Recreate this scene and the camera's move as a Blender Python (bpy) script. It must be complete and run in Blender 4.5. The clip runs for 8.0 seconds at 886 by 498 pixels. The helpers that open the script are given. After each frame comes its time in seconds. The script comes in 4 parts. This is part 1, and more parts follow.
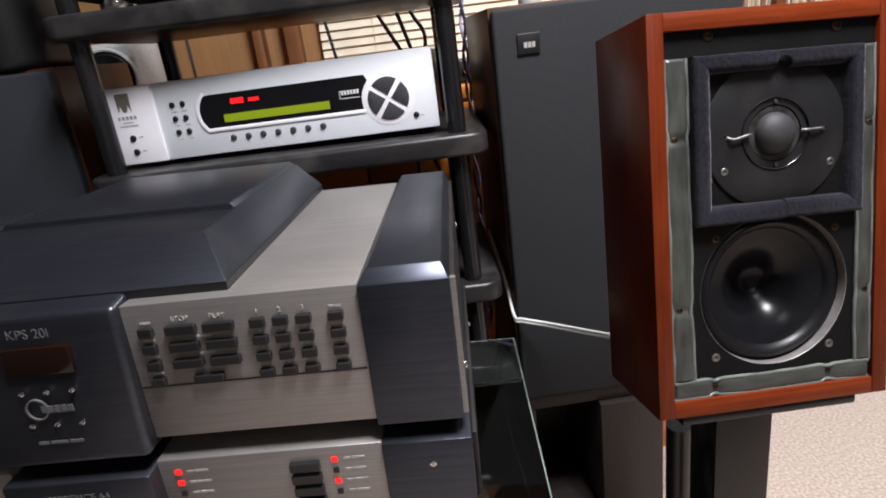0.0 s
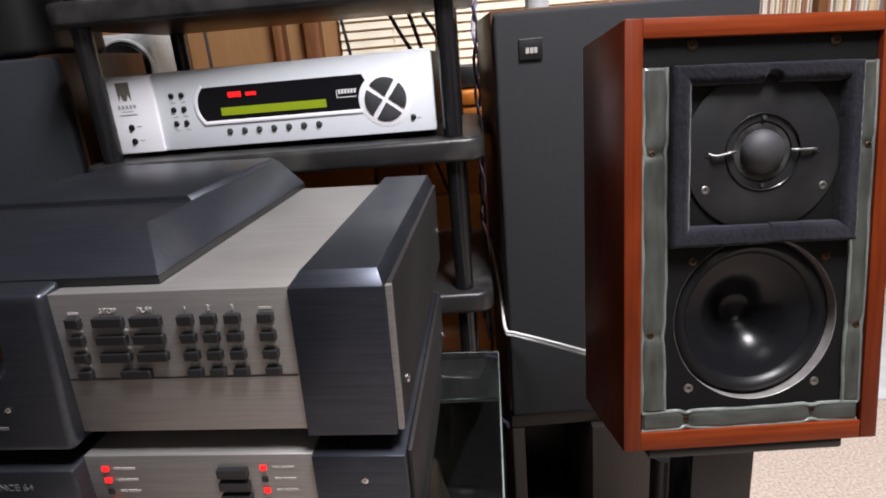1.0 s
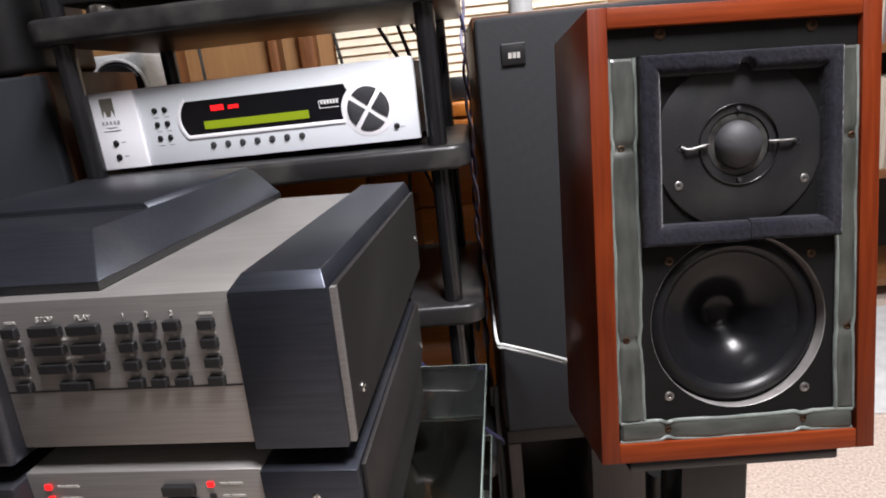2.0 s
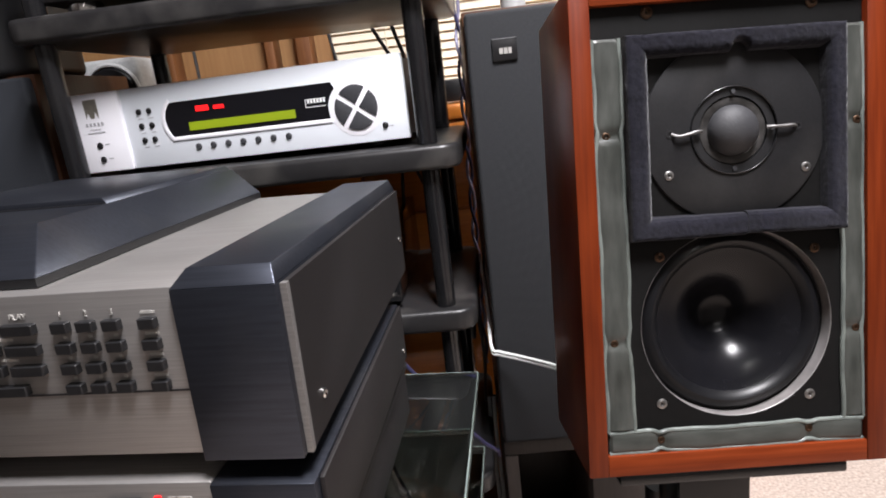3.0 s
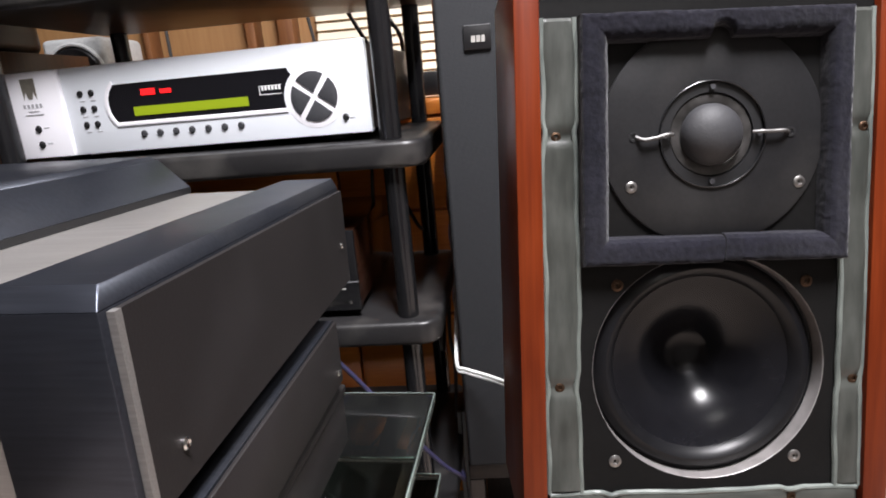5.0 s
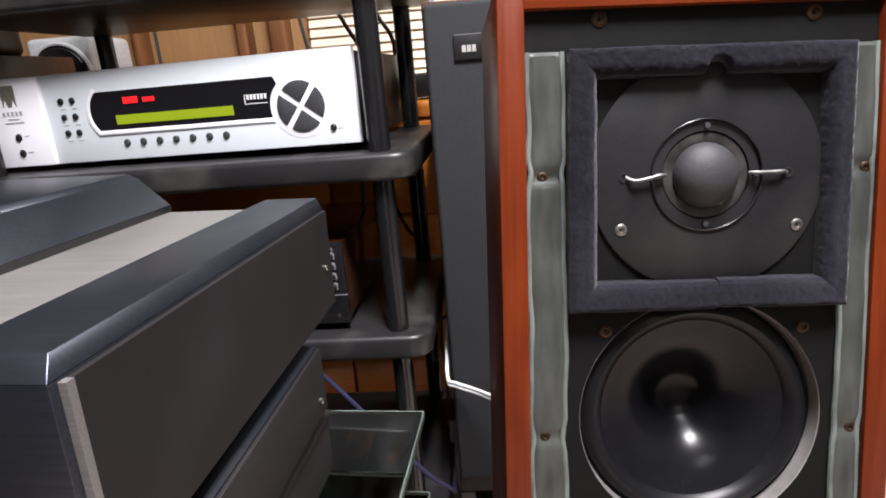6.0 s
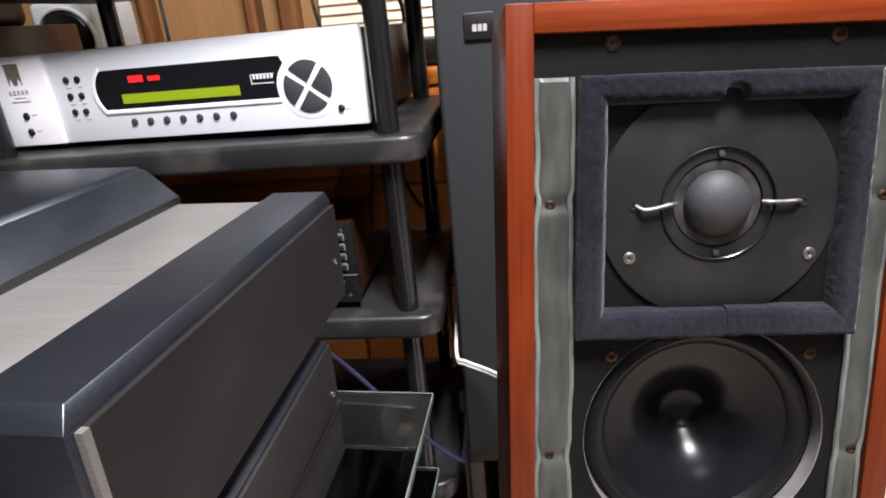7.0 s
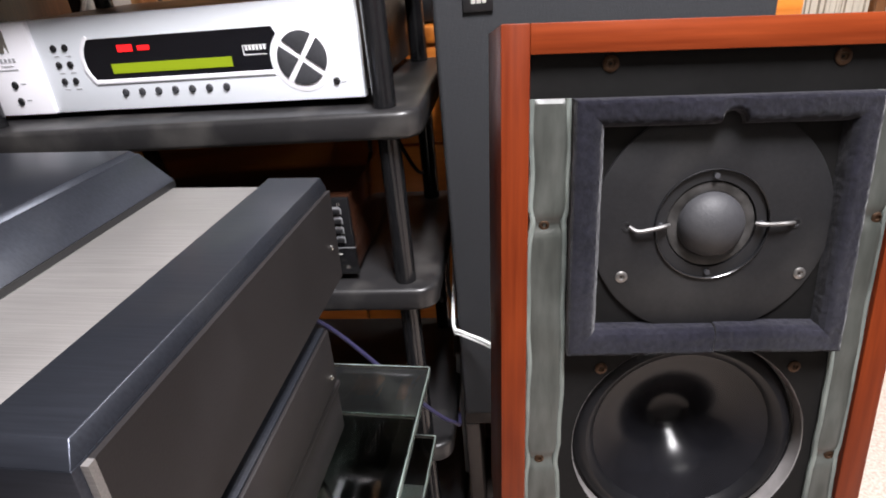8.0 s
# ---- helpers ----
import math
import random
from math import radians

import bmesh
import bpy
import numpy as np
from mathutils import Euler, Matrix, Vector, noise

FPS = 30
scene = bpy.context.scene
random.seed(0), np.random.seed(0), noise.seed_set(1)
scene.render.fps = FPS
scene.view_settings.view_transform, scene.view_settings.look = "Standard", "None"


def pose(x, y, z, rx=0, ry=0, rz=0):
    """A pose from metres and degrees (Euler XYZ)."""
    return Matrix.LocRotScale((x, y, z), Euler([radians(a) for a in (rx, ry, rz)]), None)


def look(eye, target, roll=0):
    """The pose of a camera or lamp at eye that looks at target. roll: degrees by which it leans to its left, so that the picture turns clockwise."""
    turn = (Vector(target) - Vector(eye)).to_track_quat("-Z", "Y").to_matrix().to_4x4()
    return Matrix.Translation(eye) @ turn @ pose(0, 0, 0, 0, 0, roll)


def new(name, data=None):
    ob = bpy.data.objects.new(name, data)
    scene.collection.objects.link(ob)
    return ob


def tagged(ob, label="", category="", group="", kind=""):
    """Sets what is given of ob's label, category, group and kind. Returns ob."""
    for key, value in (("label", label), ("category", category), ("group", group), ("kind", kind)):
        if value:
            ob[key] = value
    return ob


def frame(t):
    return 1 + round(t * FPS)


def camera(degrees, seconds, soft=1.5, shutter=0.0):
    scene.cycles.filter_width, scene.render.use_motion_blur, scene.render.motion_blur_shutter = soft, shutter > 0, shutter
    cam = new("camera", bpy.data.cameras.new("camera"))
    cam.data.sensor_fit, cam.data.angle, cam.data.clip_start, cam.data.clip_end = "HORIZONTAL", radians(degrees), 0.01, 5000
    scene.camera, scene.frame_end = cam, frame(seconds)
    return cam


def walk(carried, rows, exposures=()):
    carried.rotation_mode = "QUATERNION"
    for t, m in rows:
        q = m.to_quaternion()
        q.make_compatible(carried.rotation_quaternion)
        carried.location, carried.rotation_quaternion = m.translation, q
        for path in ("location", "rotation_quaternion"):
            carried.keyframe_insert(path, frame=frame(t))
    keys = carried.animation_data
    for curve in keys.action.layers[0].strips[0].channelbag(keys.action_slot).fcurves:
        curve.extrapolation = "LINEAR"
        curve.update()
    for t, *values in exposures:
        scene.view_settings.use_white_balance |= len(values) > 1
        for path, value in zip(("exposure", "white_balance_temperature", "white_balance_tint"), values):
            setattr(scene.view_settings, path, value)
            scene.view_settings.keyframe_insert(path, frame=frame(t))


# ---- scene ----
cam = camera(73.0, 8.0, 1.85, 0.3)
PATH = [
    (0, (-0.029, 0.057, 1.016), (0.042, 1.946, 0.365), -7.3),
    (0.5, (-0.002, 0.063, 1.011), (0.018, 1.961, 0.378), -5.4),
    (1, (0.024, 0.074, 1.005), (-0.001, 1.975, 0.383), -4.9),
    (1.5, (0.045, 0.08, 0.996), (-0.003, 1.991, 0.408), -5.7),
    (3, (0.081, 0.113, 0.966), (-0.015, 2.041, 0.446), -6.7),
    (3.5, (0.096, 0.128, 0.959), (-0.024, 2.058, 0.449), -6.4),
    (4, (0.108, 0.149, 0.953), (-0.015, 2.077, 0.434), -5.8),
    (4.5, (0.119, 0.167, 0.952), (-0.001, 2.092, 0.425), -5.1),
    (6, (0.137, 0.204, 0.978), (0.031, 2.119, 0.41), -4.7),
    (6.5, (0.14, 0.211, 0.994), (0.014, 2.104, 0.359), -4.9),
    (7, (0.142, 0.218, 1.015), (-0.014, 2.073, 0.284), -5.1),
    (7.5, (0.142, 0.224, 1.035), (-0.026, 2.041, 0.216), -4.4),
    (8, (0.147, 0.232, 1.05), (-0.018, 2.006, 0.142), -5.1),
]
walk(cam, [(t, look(eye, target, roll)) for t, eye, target, roll in PATH],
     [(0, -0.49), (1.0, -0.40), (1.5, -0.31), (3.5, -0.10), (5.0, 0.01), (7.0, 0.08), (8.0, 0.13)])

# ---- light ----
world = bpy.data.worlds.new("room_world")
scene.world = world
world.use_nodes = True
world.node_tree.nodes["Background"].inputs[0].default_value = (0.9, 0.93, 1.0, 1)
world.node_tree.nodes["Background"].inputs[1].default_value = 0.05


def area_lamp(name, m, sx, sy, power, colour):
    data = bpy.data.lights.new(name, "AREA")
    data.shape, data.size, data.size_y, data.energy, data.color = "RECTANGLE", sx, sy, power, colour
    ob = new(name, data)
    ob.matrix_world = m
    return ob


# the room's ceiling light: a fitting with two tubes over the gear
for dx in (-0.11, 0.11):
    area_lamp("ceiling_tube", look((0.42 + dx, 0.07, 2.33), (0.42 + dx, 0.07001, 0)), 0.09, 0.50, 52, (0.985, 0.960, 1.0))
# weaker fill lights, added by the record shelf and farther back in the room
area_lamp("fill_lamp", look((1.25, 1.45, 2.33), (1.25, 1.4501, 0)), 0.4, 0.4, 32, (1.0, 0.97, 0.94))
area_lamp("fill_lamp", look((0.65, -1.55, 2.33), (0.65, -1.5499, 0)), 0.4, 0.4, 7, (1.0, 0.97, 0.94))


# ---- materials ----
def material(name, colour, rough=0.5, metal=0.0, colour2=None, grain=60.0, stretch=(1, 1, 1), bump=0.05, blotch=4.0,
             blotch_amount=0.15, rough_var=0.12, coat=0.0, sheen=0.0, dust=0.0, dust_colour=(0.35, 0.33, 0.3), ior=1.5, spec=0.5):
    """A surface with fine grain (colour, colour2 and bump) and large soft wear (brightness and gloss)."""
    m = bpy.data.materials.new(name)
    m.use_nodes = True
    n, l = m.node_tree.nodes, m.node_tree.links
    b = n["Principled BSDF"]
    colour2 = colour2 or tuple(c * 0.8 for c in colour)
    tc = n.new("ShaderNodeTexCoord")
    mp = n.new("ShaderNodeMapping")
    mp.inputs["Scale"].default_value = stretch
    l.new(tc.outputs["Object"], mp.inputs["Vector"])
    fine = n.new("ShaderNodeTexNoise")
    fine.inputs["Scale"].default_value, fine.inputs["Detail"].default_value = grain, 5
    l.new(mp.outputs[0], fine.inputs["Vector"])
    big = n.new("ShaderNodeTexNoise")
    big.inputs["Scale"].default_value, big.inputs["Detail"].default_value = blotch, 4
    l.new(tc.outputs["Object"], big.inputs["Vector"])
    ramp = n.new("ShaderNodeValToRGB")
    ramp.color_ramp.elements[0].position, ramp.color_ramp.elements[1].position = 0.32, 0.68
    ramp.color_ramp.elements[0].color, ramp.color_ramp.elements[1].color = (*colour2, 1), (*colour, 1)
    l.new(fine.outputs["Fac"], ramp.inputs["Fac"])
    shade = n.new("ShaderNodeMapRange")
    shade.inputs["To Min"].default_value, shade.inputs["To Max"].default_value = 1 - blotch_amount, 1 + blotch_amount
    l.new(big.outputs["Fac"], shade.inputs["Value"])
    mul = n.new("ShaderNodeVectorMath")
    mul.operation = "SCALE"
    l.new(ramp.outputs["Color"], mul.inputs[0])
    l.new(shade.outputs[0], mul.inputs["Scale"])
    last = mul.outputs[0]
    if dust:
        speck = n.new("ShaderNodeTexNoise")
        speck.inputs["Scale"].default_value, speck.inputs["Detail"].default_value = 14, 9
        l.new(tc.outputs["Object"], speck.inputs["Vector"])
        cut = n.new("ShaderNodeMapRange")
        cut.inputs["From Min"].default_value, cut.inputs["From Max"].default_value = 0.5, 0.8
        cut.inputs["To Max"].default_value = dust
        l.new(speck.outputs["Fac"], cut.inputs["Value"])
        mix = n.new("ShaderNodeMix")
        mix.data_type = "RGBA"
        l.new(cut.outputs[0], mix.inputs["Factor"])
        l.new(last, mix.inputs["A"])
        mix.inputs["B"].default_value = (*dust_colour, 1)
        last = mix.outputs["Result"]
    l.new(last, b.inputs["Base Color"])
    rr = n.new("ShaderNodeMapRange")
    rr.inputs["To Min"].default_value, rr.inputs["To Max"].default_value = max(0.02, rough - rough_var), min(1, rough + rough_var)
    l.new(big.outputs["Fac"], rr.inputs["Value"])
    l.new(rr.outputs[0], b.inputs["Roughness"])
    b.inputs["Metallic"].default_value = metal
    b.inputs["IOR"].default_value = ior
    b.inputs["Specular IOR Level"].default_value = spec
    b.inputs["Coat Weight"].default_value = coat
    b.inputs["Coat Roughness"].default_value = 0.15
    b.inputs["Sheen Weight"].default_value = sheen
    bp = n.new("ShaderNodeBump")
    bp.inputs["Strength"].default_value, bp.inputs["Distance"].default_value = bump, 0.001
    l.new(fine.outputs["Fac"], bp.inputs["Height"])
    l.new(bp.outputs[0], b.inputs["Normal"])
    return m


def weave_material(name, colour, scale):
    """Speaker cloth: a fine woven grid."""
    m = material(name, colour, 0.85, grain=350, blotch=2.5, blotch_amount=0.12, bump=0.15)
    n, l = m.node_tree.nodes, m.node_tree.links
    b = n["Principled BSDF"]
    tc = n.new("ShaderNodeTexCoord")
    waves = []
    for axis in ("X", "Z"):
        w = n.new("ShaderNodeTexWave")
        w.bands_direction = axis
        w.inputs["Scale"].default_value, w.inputs["Distortion"].default_value = scale, 0.8
        l.new(tc.outputs["Object"], w.inputs["Vector"])
        waves.append(w)
    mul = n.new("ShaderNodeMath")
    mul.operation = "MULTIPLY"
    l.new(waves[0].outputs["Fac"], mul.inputs[0])
    l.new(waves[1].outputs["Fac"], mul.inputs[1])
    bp = n.new("ShaderNodeBump")
    bp.inputs["Strength"].default_value, bp.inputs["Distance"].default_value = 0.3, 0.001
    l.new(mul.outputs[0], bp.inputs["Height"])
    l.new(bp.outputs[0], b.inputs["Normal"])
    return m


def glow_material(name, colour, strength):
    m = bpy.data.materials.new(name)
    m.use_nodes = True
    b = m.node_tree.nodes["Principled BSDF"]
    b.inputs["Base Color"].default_value = (*[c * 0.4 for c in colour], 1)
    b.inputs["Emission Color"].default_value = (*colour, 1)
    b.inputs["Emission Strength"].default_value = strength
    return m


def glass_material(name, tint):
    m = bpy.data.materials.new(name)
    m.use_nodes = True
    b = m.node_tree.nodes["Principled BSDF"]
    b.inputs["Base Color"].default_value = (*tint, 1)
    b.inputs["Roughness"].default_value = 0.02
    b.inputs["Transmission Weight"].default_value = 1.0
    b.inputs["IOR"].default_value = 1.52
    return m


GRAPHITE = material("graphite_anodised", (0.061, 0.067, 0.085), 0.34, 0.85, rough_var=0.07, grain=500, stretch=(0.05, 1, 1), bump=0.03, dust=0.10)
BRUSHED = material("brushed_champagne_metal", (0.33, 0.316, 0.305), 0.45, 0.7, (0.265, 0.253, 0.245), grain=900, stretch=(0.02, 1, 1), bump=0.05, blotch=9, blotch_amount=0.1)
CHASSIS = material("black_powder_coat", (0.0112, 0.0092, 0.0094), 0.55, 0.0, grain=700, bump=0.12, blotch=9, blotch_amount=0.35, rough_var=0.05, dust=0.05, dust_colour=(0.12, 0.115, 0.125), spec=0.4)
SILVER = material("pale_silver_paint", (0.78, 0.815, 0.86), 0.36, 0.0, (0.76, 0.795, 0.84), grain=900, bump=0.02, blotch_amount=0.05)
SILVER_BLOCK = material("white_silver_paint", (0.88, 0.87, 0.91), 0.38, 0.0, (0.86, 0.85, 0.89), grain=900, bump=0.02, blotch_amount=0.04)
BROWN_METAL = material("dark_warm_metal", (0.10, 0.08, 0.07), 0.4, 0.5, grain=300, bump=0.04)
BLACK_GLOSS = material("black_gloss_lacquer", (0.010, 0.010, 0.011), 0.2, grain=200, bump=0.01, blotch=12, rough_var=0.05, dust=0.02)
SHELF_BLACK = material("dusty_black_shelf", (0.018, 0.0173, 0.018), 0.36, rough_var=0.05, grain=450, bump=0.08, blotch=11, blotch_amount=0.3, dust=0.15)
GLOSS_BROWN = material("glossy_dark_brown_veneer", (0.045, 0.018, 0.010), 0.16, 0.0, (0.03, 0.012, 0.007), grain=40, stretch=(1, 0.4, 5), bump=0.02, coat=0.5)
PLASTIC = material("black_plastic", (0.011, 0.011, 0.012), 0.4, grain=300, bump=0.05)
WINDOW_BLACK = material("smoked_window", (0.008, 0.008, 0.010), 0.12, grain=50, bump=0.0, rough_var=0.03)
DISPLAY_BROWN = material("unlit_display", (0.012, 0.005, 0.003), 0.12, grain=40, bump=0.0)
INK_GREY = material("grey_print", (0.19, 0.19, 0.20), 0.6, grain=200, bump=0.0)
INK_SOFT = material("soft_grey_print", (0.40, 0.40, 0.42), 0.6, grain=200, bump=0.0)
INK_DIM = material("faint_grey_print", (0.10, 0.10, 0.105), 0.6, grain=200, bump=0.0)
INK_PALE = material("pale_print", (0.44, 0.425, 0.40), 0.6, grain=200, bump=0.0)
INK_WHITE = material("white_print", (0.8, 0.8, 0.8), 0.6, grain=200, bump=0.0)
INK_BRONZE = material("bronze_emblem", (0.25, 0.23, 0.19), 0.45, 0.4, grain=200, bump=0.0)
DIAL_GREY = material("charcoal_button", (0.040, 0.041, 0.046), 0.5, grain=300, bump=0.04)
CHROME = material("bright_metal", (0.7, 0.69, 0.67), 0.2, 1.0, grain=200, bump=0.02)
LEAD_WIRE = material("tinned_wire", (0.20, 0.195, 0.19), 0.55, 0.9, grain=300, bump=0.05)
STEEL = material("dull_steel_screw", (0.30, 0.29, 0.28), 0.35, 0.9, grain=300, bump=0.05)
BRASS = material("tarnished_brass_screw", (0.075, 0.045, 0.028), 0.45, 0.9, grain=300, bump=0.05)
# same veneer twice: sides coloured darker for their shade, top and bottom cross-grained
CHERRY_SHADED = material("cherry_veneer_shaded", (0.142, 0.0235, 0.0055), 0.36, 0.0, (0.090, 0.0130, 0.0032), grain=45, stretch=(6, 1, 0.35), bump=0.06, blotch=7, blotch_amount=0.2, spec=0.16)
CHERRY_EDGE = material("cherry_edge_cross_grain", (0.18, 0.032, 0.008), 0.36, 0.0, (0.12, 0.018, 0.004), grain=45, stretch=(0.35, 1, 6), bump=0.06, blotch=7, blotch_amount=0.2, spec=0.16)
BAFFLE = material("matt_black_baffle", (0.0055, 0.0053, 0.0052), 0.6, grain=250, bump=0.1, blotch=20, blotch_amount=0.3, spec=0.12)
FOAM = material("grey_green_sealing_foam", (0.058, 0.061, 0.055), 0.34, 0.0, (0.030, 0.033, 0.029), grain=110, stretch=(1.6, 1, 0.35), bump=0.25, blotch=40, blotch_amount=0.45, coat=0.1, spec=0.4)
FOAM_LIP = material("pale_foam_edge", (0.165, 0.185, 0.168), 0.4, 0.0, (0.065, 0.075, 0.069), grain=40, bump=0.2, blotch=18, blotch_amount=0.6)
VELVET = material("navy_black_felt", (0.0085, 0.0083, 0.0135), 0.95, 0.0, (0.0034, 0.0034, 0.0064), grain=380, bump=0.5, blotch=70, blotch_amount=0.6, sheen=0.16, spec=0.08, dust=0.05, dust_colour=(0.2, 0.2, 0.24))
TWEETER_PLATE = material("dark_grey_plate", (0.0125, 0.0123, 0.0132), 0.5, 0.0, grain=500, bump=0.06, blotch=30, dust=0.05, spec=0.2)
DOME = material("grey_soft_dome", (0.024, 0.024, 0.027), 0.62, grain=700, bump=0.2, dust=0.1)
CONE = material("lacquered_black_cone", (0.006, 0.006, 0.0075), 0.25, 0.0, grain=180, bump=0.03, blotch=22, blotch_amount=0.3, rough_var=0.04, coat=0.04, spec=0.22)
SURROUND = material("soft_black_surround", (0.006, 0.006, 0.007), 0.36, 0.0, grain=220, bump=0.04, blotch=22, blotch_amount=0.3, spec=0.25)
SKIRT = material("clear_grey_lacquer", (0.045, 0.043, 0.042), 0.18, 0.0, (0.02, 0.019, 0.018), grain=140, bump=0.5, blotch=60, blotch_amount=0.5)
RUBBER = material("black_rubber", (0.008, 0.008, 0.009), 0.45, grain=300, bump=0.05)
RIM_GREY = material("worn_grey_rim", (0.24, 0.225, 0.22), 0.45, 0.3, grain=120, bump=0.1, blotch=30, blotch_amount=0.4)
GRILLE = weave_material("charcoal_speaker_cloth", (0.0150, 0.0165, 0.0195), 240)
WALNUT = material("dark_walnut_veneer", (0.085, 0.034, 0.014), 0.4, 0.0, (0.05, 0.018, 0.008), grain=40, stretch=(6, 6, 0.4), bump=0.05, blotch=5, blotch_amount=0.25)
STAND_WOOD = material("dark_brown_stained_board", (0.026, 0.019, 0.016), 0.5, 0.0, (0.017, 0.013, 0.011), grain=40, stretch=(6, 6, 0.4), bump=0.05)
ORANGE_WOOD = material("orange_lacquered_wood", (0.62, 0.21, 0.03), 0.33, 0.0, (0.50, 0.15, 0.02), grain=30, stretch=(0.4, 1, 5), bump=0.04, blotch=3, blotch_amount=0.15, coat=0.2)
TAN_WALL = material("tan_panel", (0.33, 0.18, 0.07), 0.6, 0.0, (0.28, 0.145, 0.055), grain=25, stretch=(5, 1, 0.3), bump=0.03)
FRAME_WOOD = material("brown_window_wood", (0.20, 0.085, 0.03), 0.45, 0.0, (0.14, 0.055, 0.02), grain=35, stretch=(5, 1, 0.4), bump=0.05)
BLIND = material("cream_blind_slat", (0.80, 0.74, 0.58), 0.5, 0.0, (0.77, 0.71, 0.55), grain=60, bump=0.02, blotch_amount=0.06)
PLASTER = material("off_white_plaster", (0.24, 0.23, 0.22), 0.85, 0.0, (0.22, 0.21, 0.20), grain=180, bump=0.2, blotch=1.5, blotch_amount=0.06)
CEILING = material("off_white_ceiling_paper", (0.33, 0.327, 0.324), 0.9, 0.0, (0.31, 0.307, 0.304), grain=150, bump=0.2, blotch=1.5, blotch_amount=0.05)
CARPET = material("speckled_beige_carpet", (0.68, 0.585, 0.52), 0.95, 0.0, (0.42, 0.335, 0.285), grain=150, bump=0.8, blotch=3, blotch_amount=0.06)
SHEET = material("white_plastic_sheet", (0.70, 0.72, 0.74), 0.4, grain=20, bump=0.3)
GLASS = glass_material("greenish_glass", (0.86, 0.95, 0.91))
GLASS_EDGE = material("ground_glass_edge", (0.21, 0.255, 0.235), 0.22, grain=150, bump=0.1, blotch=30, blotch_amount=0.5)
RED_GLOW = glow_material("red_indicator", (1.0, 0.012, 0.015), 1.6)
LCD = glow_material("yellow_green_backlight", (0.36, 0.47, 0.01), 0.42)
BLUE_CABLE = material("violet_blue_cable_sheath", (0.032, 0.030, 0.078), 0.4, grain=300, bump=0.1)
PALE_CABLE = material("pale_violet_cable_sheath", (0.30, 0.29, 0.42), 0.4, grain=300, bump=0.1)
WHITE_CABLE = material("white_cable_sheath", (0.80, 0.82, 0.80), 0.4, grain=300, bump=0.03, blotch_amount=0.05)
BLACK_CABLE = material("black_cable_sheath", (0.015, 0.015, 0.016), 0.45, grain=300, bump=0.03)
PALE_GREY = material("pale_grey_casing", (0.45, 0.46, 0.46), 0.45, grain=200, bump=0.03)
GREY_LEAD = material("grey_cable_sheath", (0.22, 0.24, 0.25), 0.4, grain=300, bump=0.03)
DARK_BLUE = material("blue_black_cloth", (0.014, 0.017, 0.023), 0.8, grain=600, bump=0.2)
CARD = [material("record_sleeve_card", c, 0.6, grain=90, stretch=(1, 1, 0.1), bump=0.1) for c in
        ((0.75, 0.70, 0.60), (0.60, 0.45, 0.30), (0.78, 0.76, 0.72), (0.35, 0.16, 0.10), (0.55, 0.50, 0.42), (0.20, 0.19, 0.20), (0.70, 0.58, 0.40))]


# ---- mesh helpers ----
def box(bm, x0, x1, y0, y1, z0, z1, bevel=0.0, seg=2):
    made = bmesh.ops.create_cube(bm, size=1, matrix=Matrix.LocRotScale(((x0 + x1) / 2, (y0 + y1) / 2, (z0 + z1) / 2), None, (x1 - x0, y1 - y0, z1 - z0)))
    if bevel:
        edges = list({e for v in made["verts"] for e in v.link_edges})
        bmesh.ops.bevel(bm, geom=edges, offset=bevel, segments=seg, profile=0.5, affect="EDGES")
    return bm


def rod(bm, a, b, r, seg=20, r2=None):
    a, b = Vector(a), Vector(b)
    m = Matrix.Translation((a + b) / 2) @ (b - a).to_track_quat("Z", "Y").to_matrix().to_4x4()
    bmesh.ops.create_cone(bm, cap_ends=True, segments=seg, radius1=r, radius2=r if r2 is None else r2, depth=(b - a).length, matrix=m)
    return bm


def lathe(bm, profile, centre, seg=48):
    """Turns (radius, depth) pairs about an axis along y, depth towards -y."""
    cx, cy, cz = centre
    rings = []
    for r, d in profile:
        rings.append([bm.verts.new((cx + r * math.cos(k * math.tau / seg), cy - d, cz + r * math.sin(k * math.tau / seg))) for k in range(seg)] if r > 1e-6 else [bm.verts.new((cx, cy - d, cz))])
    for p, q in zip(rings, rings[1:]):
        for k in range(seg):
            j = (k + 1) % seg
            if len(q) == 1:
                bm.faces.new((p[k], p[j], q[0]))
            elif len(p) == 1:
                bm.faces.new((p[0], q[j], q[k]))
            else:
                bm.faces.new((p[k], p[j], q[j], q[k]))
    bmesh.ops.recalc_face_normals(bm, faces=bm.faces)
    return bm


def prism(bm, outline, y0, y1, bevel=0.0):
    """An outline in x and z, made solid from y0 to y1."""
    front = [bm.verts.new((x, y0, z)) for x, z in outline]
    back = [bm.verts.new((x, y1, z)) for x, z in outline]
    n = len(outline)
    faces = [bm.faces.new(front), bm.faces.new(back[::-1])]
    faces += [bm.faces.new((front[k], back[k], back[(k + 1) % n], front[(k + 1) % n])) for k in range(n)]
    bmesh.ops.recalc_face_normals(bm, faces=faces)
    if bevel:
        bmesh.ops.bevel(bm, geom=list(faces[0].edges), offset=bevel, segments=2, profile=0.5, affect="EDGES")
    return bm


